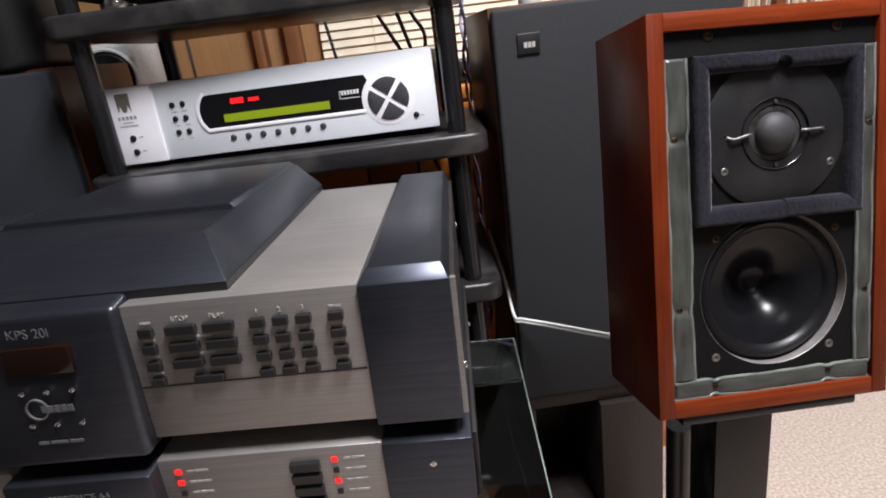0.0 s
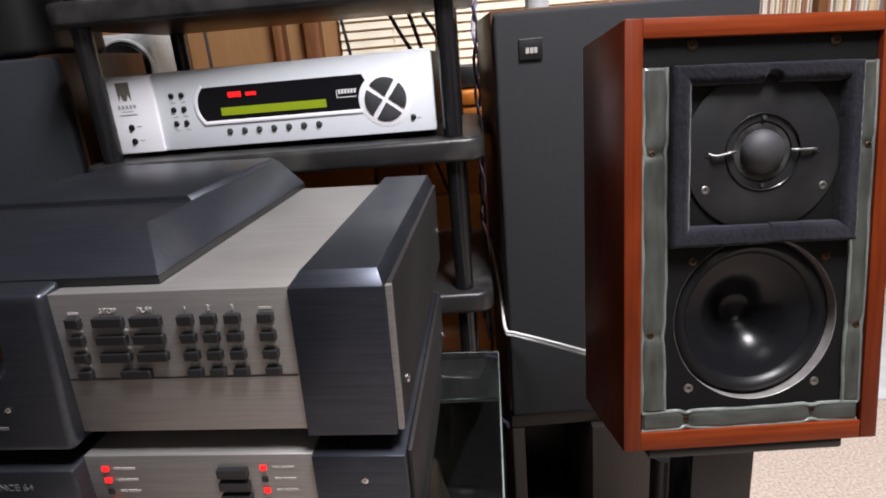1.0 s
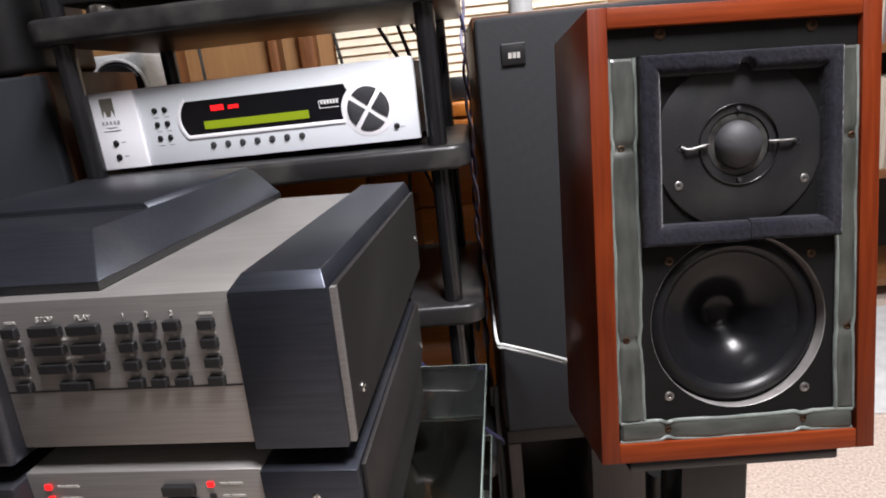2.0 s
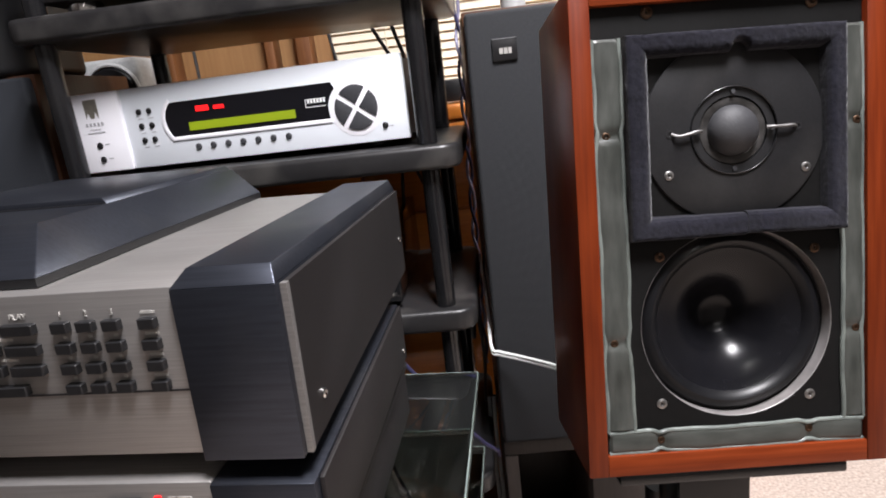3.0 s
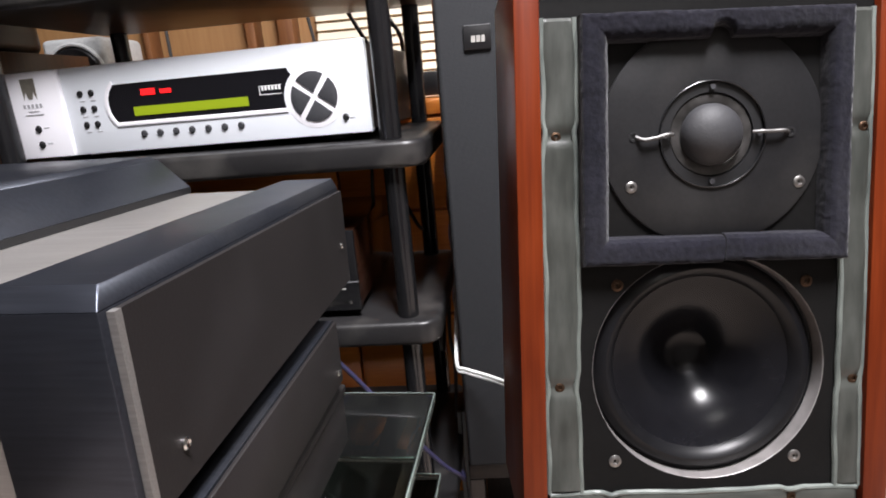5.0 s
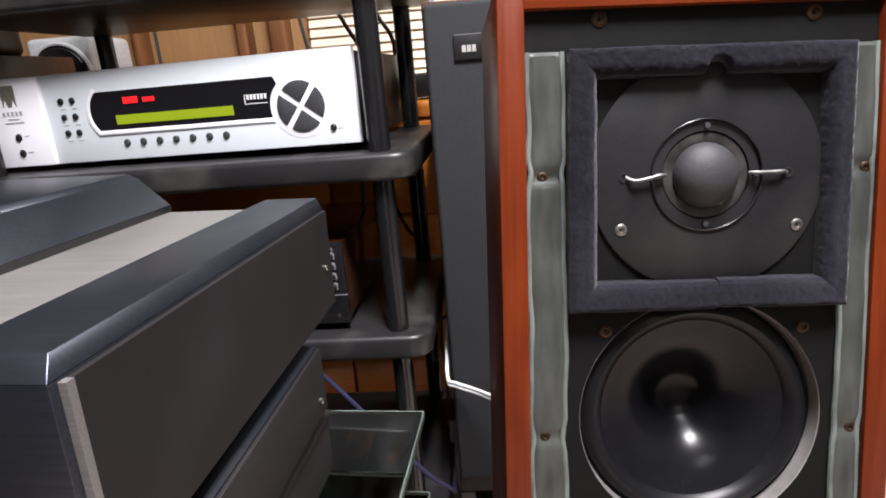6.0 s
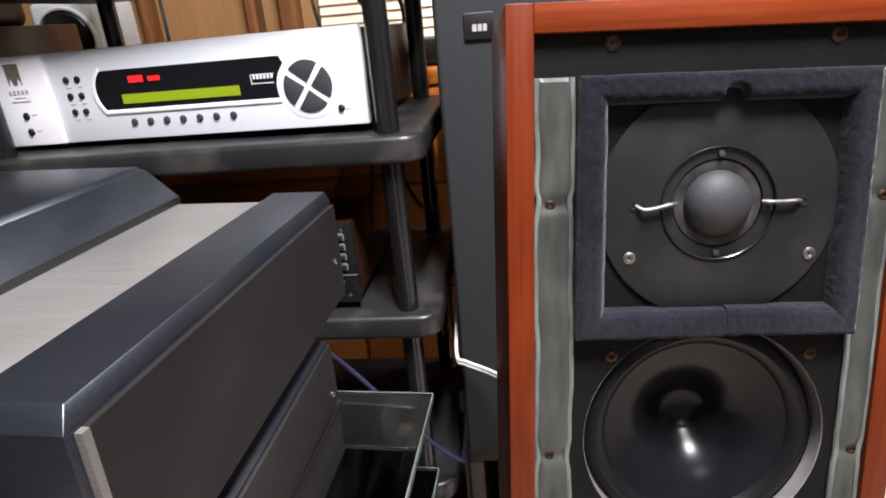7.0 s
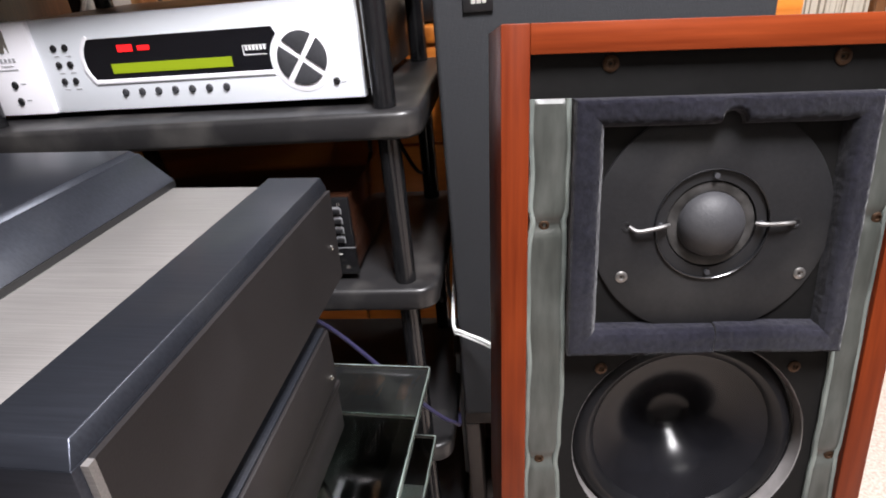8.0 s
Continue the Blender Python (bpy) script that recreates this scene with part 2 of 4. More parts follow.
def slab(bm, outline, z0, z1, bevel=0.0):
    """An outline in x and y, made solid from z0 to z1."""
    low = [bm.verts.new((x, y, z0)) for x, y in outline]
    top = [bm.verts.new((x, y, z1)) for x, y in outline]
    n = len(outline)
    faces = [bm.faces.new(low[::-1]), bm.faces.new(top)]
    faces += [bm.faces.new((low[k], low[(k + 1) % n], top[(k + 1) % n], top[k])) for k in range(n)]
    bmesh.ops.recalc_face_normals(bm, faces=faces)
    if bevel:
        bmesh.ops.bevel(bm, geom=list(faces[1].edges) + list(faces[0].edges), offset=bevel, segments=3, profile=0.5, affect="EDGES")
    return bm


def rounded(x0, x1, y0, y1, r, seg=6):
    pts = []
    for cx, cy, a in ((x1 - r, y1 - r, 0), (x0 + r, y1 - r, 90), (x0 + r, y0 + r, 180), (x1 - r, y0 + r, 270)):
        pts += [(cx + r * math.cos(radians(a + 90 * k / seg)), cy + r * math.sin(radians(a + 90 * k / seg))) for k in range(seg + 1)]
    return pts


def solid(low, high):
    """A six-sided body from four lower and four upper corners."""
    bm = bmesh.new()
    v = [bm.verts.new(p) for p in (*low, *high)]
    for f in ((3, 2, 1, 0), (4, 5, 6, 7), (0, 1, 5, 4), (1, 2, 6, 5), (2, 3, 7, 6), (3, 0, 4, 7)):
        bm.faces.new([v[k] for k in f])
    bmesh.ops.recalc_face_normals(bm, faces=bm.faces)
    return bm


def edged(bm, offset, seg=2):
    bmesh.ops.bevel(bm, geom=list(bm.edges), offset=offset, segments=seg, profile=0.5, affect="EDGES")
    return bm


def tube(bm, points, r, seg=8):
    """A cable through the given points, smoothed."""
    pts = [Vector(p) for p in points]
    path = []
    for k in range(len(pts) - 1):
        p0, p1, p2, p3 = pts[max(k - 1, 0)], pts[k], pts[k + 1], pts[min(k + 2, len(pts) - 1)]
        for j in range(8):
            s = j / 8
            path.append(0.5 * (2 * p1 + (p2 - p0) * s + (2 * p0 - 5 * p1 + 4 * p2 - p3) * s * s + (3 * p1 - p0 - 3 * p2 + p3) * s ** 3))
    path.append(pts[-1])
    rings = []
    for k, p in enumerate(path):
        way = (path[min(k + 1, len(path) - 1)] - path[max(k - 1, 0)]).normalized()
        side = way.cross(Vector((0.13, 0.2, 0.97))).normalized()
        up = side.cross(way)
        rings.append([bm.verts.new(p + r * (math.cos(a) * side + math.sin(a) * up)) for a in (j * math.tau / seg for j in range(seg))])
    for a, b in zip(rings, rings[1:]):
        for k in range(seg):
            bm.faces.new((a[k], a[(k + 1) % seg], b[(k + 1) % seg], b[k]))
    bm.faces.new(rings[0]), bm.faces.new(rings[-1][::-1])
    bmesh.ops.recalc_face_normals(bm, faces=bm.faces)
    return bm


def mesh_object(name, bm, mat, smooth=True):
    data = bpy.data.meshes.new(name)
    bm.to_mesh(data)
    bm.free()
    data.materials.append(mat)
    if smooth:
        data.polygons.foreach_set("use_smooth", [True] * len(data.polygons))
        data.set_sharp_from_angle(angle=radians(35))
    return new(name, data)


def part(name, bm, mat, parent, label=""):
    ob = mesh_object(name, bm, mat)
    ob.parent = parent
    return tagged(ob, label)


def thing(name, m, label, category, group="", kind=""):
    ob = new(name)
    ob.empty_display_size = 0.05
    ob.matrix_world = m
    return tagged(ob, label, category, group, kind)


def single(name, bm, mat, label, category, group="", kind=""):
    return tagged(mesh_object(name, bm, mat), label, category, group, kind)


def structure(name, bm, mat, label, category):
    return tagged(mesh_object(name, bm, mat), label, category, "", "structure")


def lettering(text, size, mat, parent, x, y, z, name="lettering", label=""):
    """Words in the built-in font, standing upright and facing -y, centred on x."""
    curve = bpy.data.curves.new(name, "FONT")
    curve.body, curve.size, curve.align_x, curve.align_y, curve.extrude = text, size, "CENTER", "CENTER", 0.0002
    temp = bpy.data.objects.new(name, curve)
    data = bpy.data.meshes.new_from_object(temp)
    bpy.data.objects.remove(temp)
    data.transform(pose(x, y, z, 90, 0, 0))
    data.materials.clear()
    data.materials.append(mat)
    ob = new(name, data)
    ob.parent = parent
    return tagged(ob, label)


def bars(parent, mat, x, y, z, widths, height=0.0016, gap=0.0008, name="printed_bar"):
    """Unreadable small writing, as a row of flat bars centred on x."""
    at = x - (sum(widths) + gap * (len(widths) - 1)) / 2
    for w in widths:
        part(name, box(bmesh.new(), at, at + w, y - 0.0003, y + 0.0004, z - height / 2, z + height / 2), mat, parent)
        at += w + gap


def screw(parent, x, y, z, r, mat, name="screw", label=""):
    """A round-headed screw facing -y, with a cross slot."""
    bm = lathe(bmesh.new(), [(r, -0.0002), (r, r * 0.14), (r * 0.82, r * 0.26), (r * 0.52, r * 0.30), (r * 0.42, r * 0.02), (0, -0.02 * r)], (x, y, z), 16)
    return part(name, bm, mat, parent, label)


# ---- the room ----
RX0, RX1, RY0, RY1, RZ = -1.0, 2.7, -2.3, 2.75, 2.4
structure("floor", box(bmesh.new(), RX0, RX1, RY0, RY1, -0.1, 0), CARPET, "beige speckled carpet floor", "floor")
structure("ceiling", box(bmesh.new(), RX0, RX1, RY0, RY1, RZ, RZ + 0.1), CEILING, "plain off-white ceiling of the room", "ceiling")
# unseen west side: a dark wall set close in to cut bounce light
structure("unseen_wall_west", box(bmesh.new(), RX0 - 0.1, RX0, RY0, RY1, 0, RZ), STAND_WOOD, "unseen dark side wall, added close by to cut bounce light", "wall")
structure("wall_east", box(bmesh.new(), RX1, RX1 + 0.1, RY0, RY1, 0, RZ), PLASTER, "plain off-white side wall", "wall")
structure("wall_south", box(bmesh.new(), RX0, RX1, RY0 - 0.1, RY0, 0, RZ), PLASTER, "plain off-white wall behind the viewer", "wall")
structure("wall_north", box(bmesh.new(), RX0, RX1, RY1, RY1 + 0.1, 0, RZ), PLASTER, "plain off-white wall behind the record shelf", "wall")

# window alcove wall behind the rack: tan panelling, wooden posts, a blind
WY = 1.60
structure("wall_panelling", box(bmesh.new(), RX0, 0.55, WY + 0.05, WY + 0.13, 0, RZ), TAN_WALL, "tan wooden panelling behind the rack", "wall")
for x0, x1 in ((-0.592, -0.578), (-0.356, -0.334), (-0.282, -0.247)):
    structure("window_post", box(bmesh.new(), x0, x1, WY - 0.01, WY + 0.048, 0.0, RZ - 0.002, 0.003), FRAME_WOOD, "brown wooden window post", "window post")
blind = thing("window_blind", pose(0.13, WY + 0.02, 0.93), "cream slatted blind, lowered, behind the rack", "blind")
for k in range(28):
    z = 0.02 + k * 0.0205
    part("slat", solid([(-0.33, -0.003, z), (0.33, -0.003, z), (0.33, -0.001, z - 0.001), (-0.33, -0.001, z - 0.001)],
                       [(-0.33, 0.006, z + 0.0220), (0.33, 0.006, z + 0.0220), (0.33, 0.008, z + 0.0210), (-0.33, 0.008, z + 0.0210)]), BLIND, blind)
for x in (-0.2, 0.2):
    part("cord", rod(bmesh.new(), (x, -0.006, 0.0), (x, 0.0, 0.60), 0.001, 6), BLIND, blind)
part("bottom_rail", box(bmesh.new(), -0.33, 0.33, -0.006, 0.008, -0.004, 0.018, 0.003), BLIND, blind)

# orange cabinet behind the rack
cab = thing("sideboard", pose(0.0, 1.25, 0.0), "orange-brown lacquered wooden sideboard behind the rack", "sideboard")
part("body", box(bmesh.new(), -0.85, 0.62, 0.02, 0.30, 0.0, 0.903, 0.002), ORANGE_WOOD, cab)
part("top", box(bmesh.new(), -0.87, 0.64, -0.005, 0.31, 0.905, 0.933, 0.006), ORANGE_WOOD, cab)
for x0 in (-0.84, -0.475, -0.11, 0.255):
    for z0, z1 in ((0.06, 0.31), (0.315, 0.53), (0.535, 0.735), (0.740, 0.90)):
        d = part("drawer_front", box(bmesh.new(), x0, x0 + 0.36, 0.0, 0.019, z0, z1, 0.003), ORANGE_WOOD, cab)

# ---- black rack with round posts ----
YAW = -2.8
RACK = pose(0.040, 0.864, 0.0, 0, 0, YAW)
rack = thing("hifi_rack", RACK, "black rack with rounded shelves on round steel posts", "rack")
for z0, z1 in ((0.18, 0.21), (0.405, 0.435), (0.657, 0.687), (0.870, 0.900), (1.071, 1.101)):
    part("shelf", slab(bmesh.new(), rounded(-0.494, 0.040, -0.026, 0.295, 0.026), z0, z1, 0.006), SHELF_BLACK, rack, "dusty black shelf board with rounded edge")
for x in (-0.460, 0.0):
    for y in (0.0, 0.268):
        for z0, z1 in ((0.0, 0.18), (0.2105, 0.405), (0.4355, 0.657), (0.6875, 0.870), (0.9005, 1.071), (1.1015, 1.42)):
            part("post", rod(bmesh.new(), (x, y, z0), (x, y, z1), 0.0125, 24), BLACK_GLOSS, rack)

# device with a bright foot on the top shelf
top_dev = thing("amplifier", RACK @ pose(-0.24, 0.02, 1.101), "black amplifier on the top shelf of the rack", "amplifier")
part("body", box(bmesh.new(), -0.215, 0.225, -0.02, 0.27, 0.016, 0.15, 0.003), CHASSIS, top_dev)
for x in (-0.17, 0.17):
    for y in (0.005, 0.24):
        part("foot", lathe(bmesh.new(), [(0.0, 0.0), (0.019, 0.0), (0.021, 0.003), (0.021, 0.012), (0.019, 0.0155), (0.0, 0.0155)], (0, 0, 0), 28), CHROME, top_dev, "bright metal foot").matrix_local = pose(x, y, 0.0, -90, 0, 0)

# ---- silver processor on the rack ----
TH = pose(-0.4419, 0.9217, 0.8998, -0.5, -0.39, -5.96) @ Matrix.Diagonal((1.037, 1, 1.05, 1))
th = thing("surround_processor", TH, "pale silver surround processor with lit green display, on the rack", "av processor")
W, H = 0.447, 0.098
z0 = 0.006
part("chassis", box(bmesh.new(), 0.006, W - 0.006, 0.012, 0.30, z0 + 0.002, z0 + H - 0.003, 0.001), BROWN_METAL, th, "dark grey metal casing")
part("front_panel", box(bmesh.new(), 0.0820, W, 0.0, 0.012, z0, z0 + H, 0.0015), SILVER, th)
part("end_block", box(bmesh.new(), 0.0, 0.0815, -0.004, 0.012, z0, z0 + H, 0.0015), SILVER_BLOCK, th, "whiter raised end block")
for x in (0.05, W - 0.05):
    for y in (0.04, 0.27):
        part("foot", rod(bmesh.new(), (x, y, 0.0), (x, y, z0 + 0.003), 0.016, 20), RUBBER, th)


def arc(cx, cz, r, a0, a1, n=10):
    return [(cx + r * math.cos(radians(a0 + (a1 - a0) * k / n)), cz + r * math.sin(radians(a0 + (a1 - a0) * k / n))) for k in range(n + 1)]


DX, DZ = 0.3855, z0 + 0.0425
# pale surround of the display, then the smoked window, bowed at its left end and cut by the dial at its right
part("display_bezel", prism(bmesh.new(), arc(0.1665, z0 + 0.0525, 0.0335, 128, 226) + [(0.3540, z0 + 0.0285), (0.3540, z0 + 0.0330)] + arc(0.1675, z0 + 0.0528, 0.0295, 222, 132) + [(0.1475, z0 + 0.0765)], -0.0016, 0.002, 0.0004), SILVER_BLOCK, th)
part("display_window", prism(bmesh.new(), arc(0.1645, z0 + 0.0530, 0.0280, 228, 130) + [(0.1525, z0 + 0.0750), (0.3580, z0 + 0.0750)] + arc(DX, DZ, 0.0345, 124, 200, 8)[1:] + [(0.3510, z0 + 0.0330)], -0.0012, 0.002), WINDOW_BLACK, th)
part("dial_ring", lathe(bmesh.new(), [(0.0335, -0.001), (0.0335, 0.0003), (0.0332, 0.0004), (0, 0.0004)], (DX, 0, DZ)), SILVER_BLOCK, th)
for k in range(4):
    a = 90 * k + 8
    wedge = [(DX + 0.0038 * math.cos(radians(a)), DZ + 0.0038 * math.sin(radians(a)))] + arc(DX + 0.0028 * math.cos(radians(a)), DZ + 0.0028 * math.sin(radians(a)), 0.0240, a - 42, a + 42, 14)
    part("dial_button", prism(bmesh.new(), wedge, -0.0016, 0.001, 0.0003), DIAL_GREY, th, "charcoal quarter button of the round dial")
part("lcd", box(bmesh.new(), 0.1685, 0.3090, -0.0020, 0.0, z0 + 0.0388, z0 + 0.0488), LCD, th, "lit yellow-green display strip")
bars(th, RED_GLOW, 0.1900, -0.0018, z0 + 0.0640, (0.0045, 0.0035, 0.004, 0.0035), 0.0068, 0.0006, "red_readout")
bars(th, RED_GLOW, 0.2120, -0.0018, z0 + 0.0634, (0.003, 0.0025, 0.0035, 0.003), 0.0046, 0.0006, "red_readout")
bm = bmesh.new()
for a in ((0.3235, 0.3500, 0.0577, 0.0585), (0.3235, 0.3490, 0.0487, 0.0495), (0.3235, 0.3243, 0.0487, 0.0585)):
    box(bm, a[0], a[1], -0.0017, -0.0008, z0 + a[2], z0 + a[3])
for k in range(6):
    box(bm, 0.3262 + k * 0.0040, 0.3287 + k * 0.0040, -0.0017, -0.0008, z0 + 0.0535, z0 + 0.0577)
part("badge", bm, INK_WHITE, th)


def push_button(parent, x, y, z, r, mat=None, proud=0.0023):
    part("button", lathe(bmesh.new(), [(r * 1.25, -0.001), (r * 1.25, 0.0004), (r, 0.0006), (r, proud * 0.8), (r * 0.75, proud), (0, proud * 0.85)], (x, y, z), 18), mat or PLASTIC, parent)


for x in (0.1035, 0.1177):
    for k, z in enumerate((0.0685, 0.0510, 0.0335)):
        push_button(th, x, 0, z0 + z, 0.0030)
        bars(th, INK_SOFT, x + 0.001, -0.0002, z0 + z - 0.0085, (0.003, 0.003), 0.0010, 0.0004)
for k in range(7):
    push_button(th, 0.1745 + k * 0.0201, 0, z0 + 0.0183, 0.0033, DIAL_GREY)
push_button(th, 0.4185, 0, z0 + 0.0178, 0.0030)
bars(th, INK_SOFT, 0.4260, -0.0002, z0 + 0.0170, (0.003, 0.002), 0.001, 0.0004)
for z in (0.0335, 0.0155):
    push_button(th, 0.0425, -0.004, z0 + z, 0.0034)
    bars(th, INK_SOFT, 0.0535, -0.0042, z0 + z + 0.001, (0.0035, 0.0025), 0.0010, 0.0004)
# emblem, as plain shapes
part("emblem", prism(bmesh.new(), [(0.0330, z0 + 0.0905), (0.0330, z0 + 0.0870), (0.0337, z0 + 0.0670), (0.0371, z0 + 0.0760), (0.0399, z0 + 0.0675), (0.0445, z0 + 0.0675), (0.0473, z0 + 0.0760), (0.0507, z0 + 0.0670), (0.0514, z0 + 0.0870), (0.0514, z0 + 0.0905)], -0.0046, -0.0038), INK_BRONZE, th)
bars(th, INK_SOFT, 0.0425, -0.0043, z0 + 0.0600, (0.0032,) * 5, 0.0042, 0.0022)
bars(th, INK_SOFT, 0.0425, -0.0043, z0 + 0.0540, (0.002, 0.004, 0.003, 0.004), 0.0009, 0.0006)
bars(th, INK_SOFT, 0.0425, -0.0043, z0 + 0.0500, (0.006, 0.005, 0.008, 0.004), 0.0012, 0.0004)

# ---- black preamplifier with keypad on the lower shelf ----
pre = thing("preamplifier", pose(-0.442, 0.890, 0.687, 0, 0, -2.8), "black preamplifier with a keypad, on the rack's lower shelf", "preamplifier")
part("body", box(bmesh.new(), 0.0, 0.423, 0.004, 0.24, 0.012, 0.108, 0.0015), GLOSS_BROWN, pre, "glossy dark brown casing")
part("front_panel", box(bmesh.new(), 0.0, 0.425, -0.004, 0.004, 0.010, 0.110, 0.0015), BLACK_GLOSS, pre)
part("seam", box(bmesh.new(), 0.0, 0.4252, -0.0045, 0.0, 0.046, 0.047), INK_GREY, pre)
for x in (0.03, 0.395):
    for y in (0.03, 0.21):
        part("foot", rod(bmesh.new(), (x, y, 0.0), (x, y, 0.0125), 0.013, 18), RUBBER, pre)
for i in range(4):
    for j in range(4):
        x, z = 0.362 + 0.0145 * i, 0.054 + 0.0125 * j
        part("key", box(bmesh.new(), x, x + 0.009, -0.0075, -0.003, z, z + 0.006, 0.0012), PLASTIC, pre)
        part("key_surround", box(bmesh.new(), x - 0.0011, x + 0.0101, -0.0046, -0.003, z - 0.0011, z + 0.0071, 0.0004), INK_GREY, pre)
        bars(pre, INK_GREY, x + 0.0045, -0.0042, z + 0.0080, (0.0045, 0.003), 0.0012, 0.0004)
bars(pre, INK_PALE, 0.40, -0.0042, 0.038, (0.006, 0.004, 0.006), 0.0014, 0.0008)
for x, z in ((0.413, 0.103), (0.413, 0.020)):
    screw(pre, x, -0.004, z, 0.0022, CHROME)

# ---- disc player: graphite ends and centre, brushed panels between, sliding lid ----
STACK = pose(-0.0201, 0.3877, 0.7886, -1.14, 0.95, -4.7)
KP = STACK @ pose(0.0065, 0, -0.0045) @ Matrix.Diagonal((1.0804, 0.972, 1.10, 1))
kp = thing("disc_player", KP, "graphite and champagne disc player with a raised sliding lid", "cd player")
DEEP, RISE = 0.318, -0.002     # depth, and how much the deck rises to the back
for side in (0, 1):
    def sx(a, b):
        return (a, b) if side == 0 else (-0.480 - b, -0.480 - a)
    x0, x1 = sx(-0.0545, -0.003)
    inner = (x0 + 0.006, x1 - 0.004) if side == 0 else (x0 + 0.004, x1 - 0.006)
    bm = solid([(x0, -0.003, 0.003), (x1, -0.003, 0.003), (x1, DEEP, 0.012), (x0, DEEP, 0.012)],
               [(x0, -0.003, 0.0905), (x1, -0.003, 0.0905), (x1, DEEP, 0.0905 + RISE), (x0, DEEP, 0.0905 + RISE)])
    part("end_cheek", edged(bm, 0.0008), GRAPHITE, kp)
    bm = solid([(x0, -0.003, 0.0906), (x1, -0.003, 0.0906), (x1, DEEP, 0.0906 + RISE), (x0, DEEP, 0.0906 + RISE)],
               [(inner[0], 0.006, 0.0985), (inner[1], 0.006, 0.0985), (inner[1], DEEP, 0.0985 + RISE), (inner[0], DEEP, 0.0985 + RISE)])
    part("cheek_cap", edged(bm, 0.0005), GRAPHITE, kp, "graphite cap with a chamfered edge")
    x0, x1 = sx(-0.1905, -0.0547)
    bm = solid([(x0, 0.0, 0.006), (x1, 0.0, 0.006), (x1, DEEP, 0.014), (x0, DEEP, 0.014)],
               [(x0, 0.0, 0.0915), (x1, 0.0, 0.0915), (x1, DEEP, 0.0915 + RISE), (x0, DEEP, 0.0915 + RISE)])
    part("deck_panel", edged(bm, 0.0008), BRUSHED, kp, "brushed champagne metal panel")
    part("panel_seam", box(bmesh.new(), x0 + 0.001, x1 - 0.001, -0.0006, 0.001, 0.0398, 0.0407), CHASSIS, kp)
# right outer side plate and its pale front strip
part("side_plate", solid([(-0.0028, 0.006, 0.004), (0.0, 0.006, 0.004), (0.0, DEEP - 0.002, 0.013), (-0.0028, DEEP - 0.002, 0.013)],
                         [(-0.0028, 0.006, 0.0895), (0.0, 0.006, 0.0895), (0.0, DEEP - 0.002, 0.0885 + RISE), (-0.0028, DEEP - 0.002, 0.0885 + RISE)]), CHASSIS, kp, "black side plate")
part("edge_strip", box(bmesh.new(), -0.0028, 0.0004, 0.0015, 0.0058, 0.004, 0.0895), BRUSHED, kp, "bare metal edge strip")
# central front block
bm = solid([(-0.2895, -0.012, 0.0), (-0.1905, -0.012, 0.0), (-0.1905, 0.040, 0.0), (-0.2895, 0.040, 0.0)],
           [(-0.2895, -0.006, 0.0930), (-0.1905, -0.006, 0.0930), (-0.1905, 0.040, 0.1000), (-0.2895, 0.040, 0.1000)])
part("centre_block", edged(bm, 0.004, 3), GRAPHITE, kp)
# lid housing: a low lip, then bevels up to a flat top; a raised sliding lid on it
B0, B1, F0, F1 = -0.349, -0.131, 0.012, DEEP + 0.004
part("lid_lip", solid([(B0, F0, 0.092), (B1, F0, 0.092), (B1, F1, 0.0915 + RISE), (B0, F1, 0.0915 + RISE)],
                      [(B0, F0, 0.0965), (B1, F0, 0.0965), (B1, F1, 0.0965 + RISE), (B0, F1, 0.0965 + RISE)]), PLASTIC, kp)
part("lid_housing", edged(solid([(B0, F0, 0.0966), (B1, F0, 0.0966), (B1, F1, 0.0966 + RISE), (B0, F1, 0.0966 + RISE)],
                                [(B0 + 0.022, F0 + 0.040, 0.1185), (B1 - 0.022, F0 + 0.040, 0.1185), (B1 - 0.022, F1 - 0.004, 0.1180), (B0 + 0.022, F1 - 0.004, 0.1180)]), 0.0006), GRAPHITE, kp)
part("sliding_lid", edged(solid([(B0 + 0.0225, 0.118, 0.1182), (B1 - 0.0225, 0.118, 0.1182), (B1 - 0.0225, F1 - 0.006, 0.1178), (B0 + 0.0225, F1 - 0.006, 0.1178)],
                                [(B0 + 0.026, 0.1185, 0.1222), (B1 - 0.026, 0.1185, 0.1222), (B1 - 0.026, F1 - 0.009, 0.1218), (B0 + 0.026, F1 - 0.009, 0.1218)]), 0.0005), GRAPHITE, kp)
part("lid_gap", box(bmesh.new(), B0 + 0.023, B1 - 0.023, 0.1150, 0.1178, 0.1170, 0.1190), PLASTIC, kp)


def key(parent, x, z, w, h=0.0052):
    part("key", box(bmesh.new(), x - w / 2, x + w / 2, -0.0042, 0.001, z - h / 2, z + h / 2, 0.0004, 1), PLASTIC, parent, "")


ROWZ = (0.0752, 0.0647, 0.0542, 0.0437)
for z in ROWZ:
    key(kp, -0.1780, z, 0.0080)
    for x in (-0.1135, -0.1003, -0.0870):
        key(kp, x, z, 0.0085)
    key(kp, -0.0686, z, 0.0085)
    for x, w in ((-0.1780, 0.006), (-0.1135, 0.002), (-0.1003, 0.002), (-0.0870, 0.002), (-0.0686, 0.007)):
        if z != ROWZ[0] or w > 0.003:
            bars(kp, INK_PALE, x, 0.0, z + 0.0049, (w,), 0.0014)
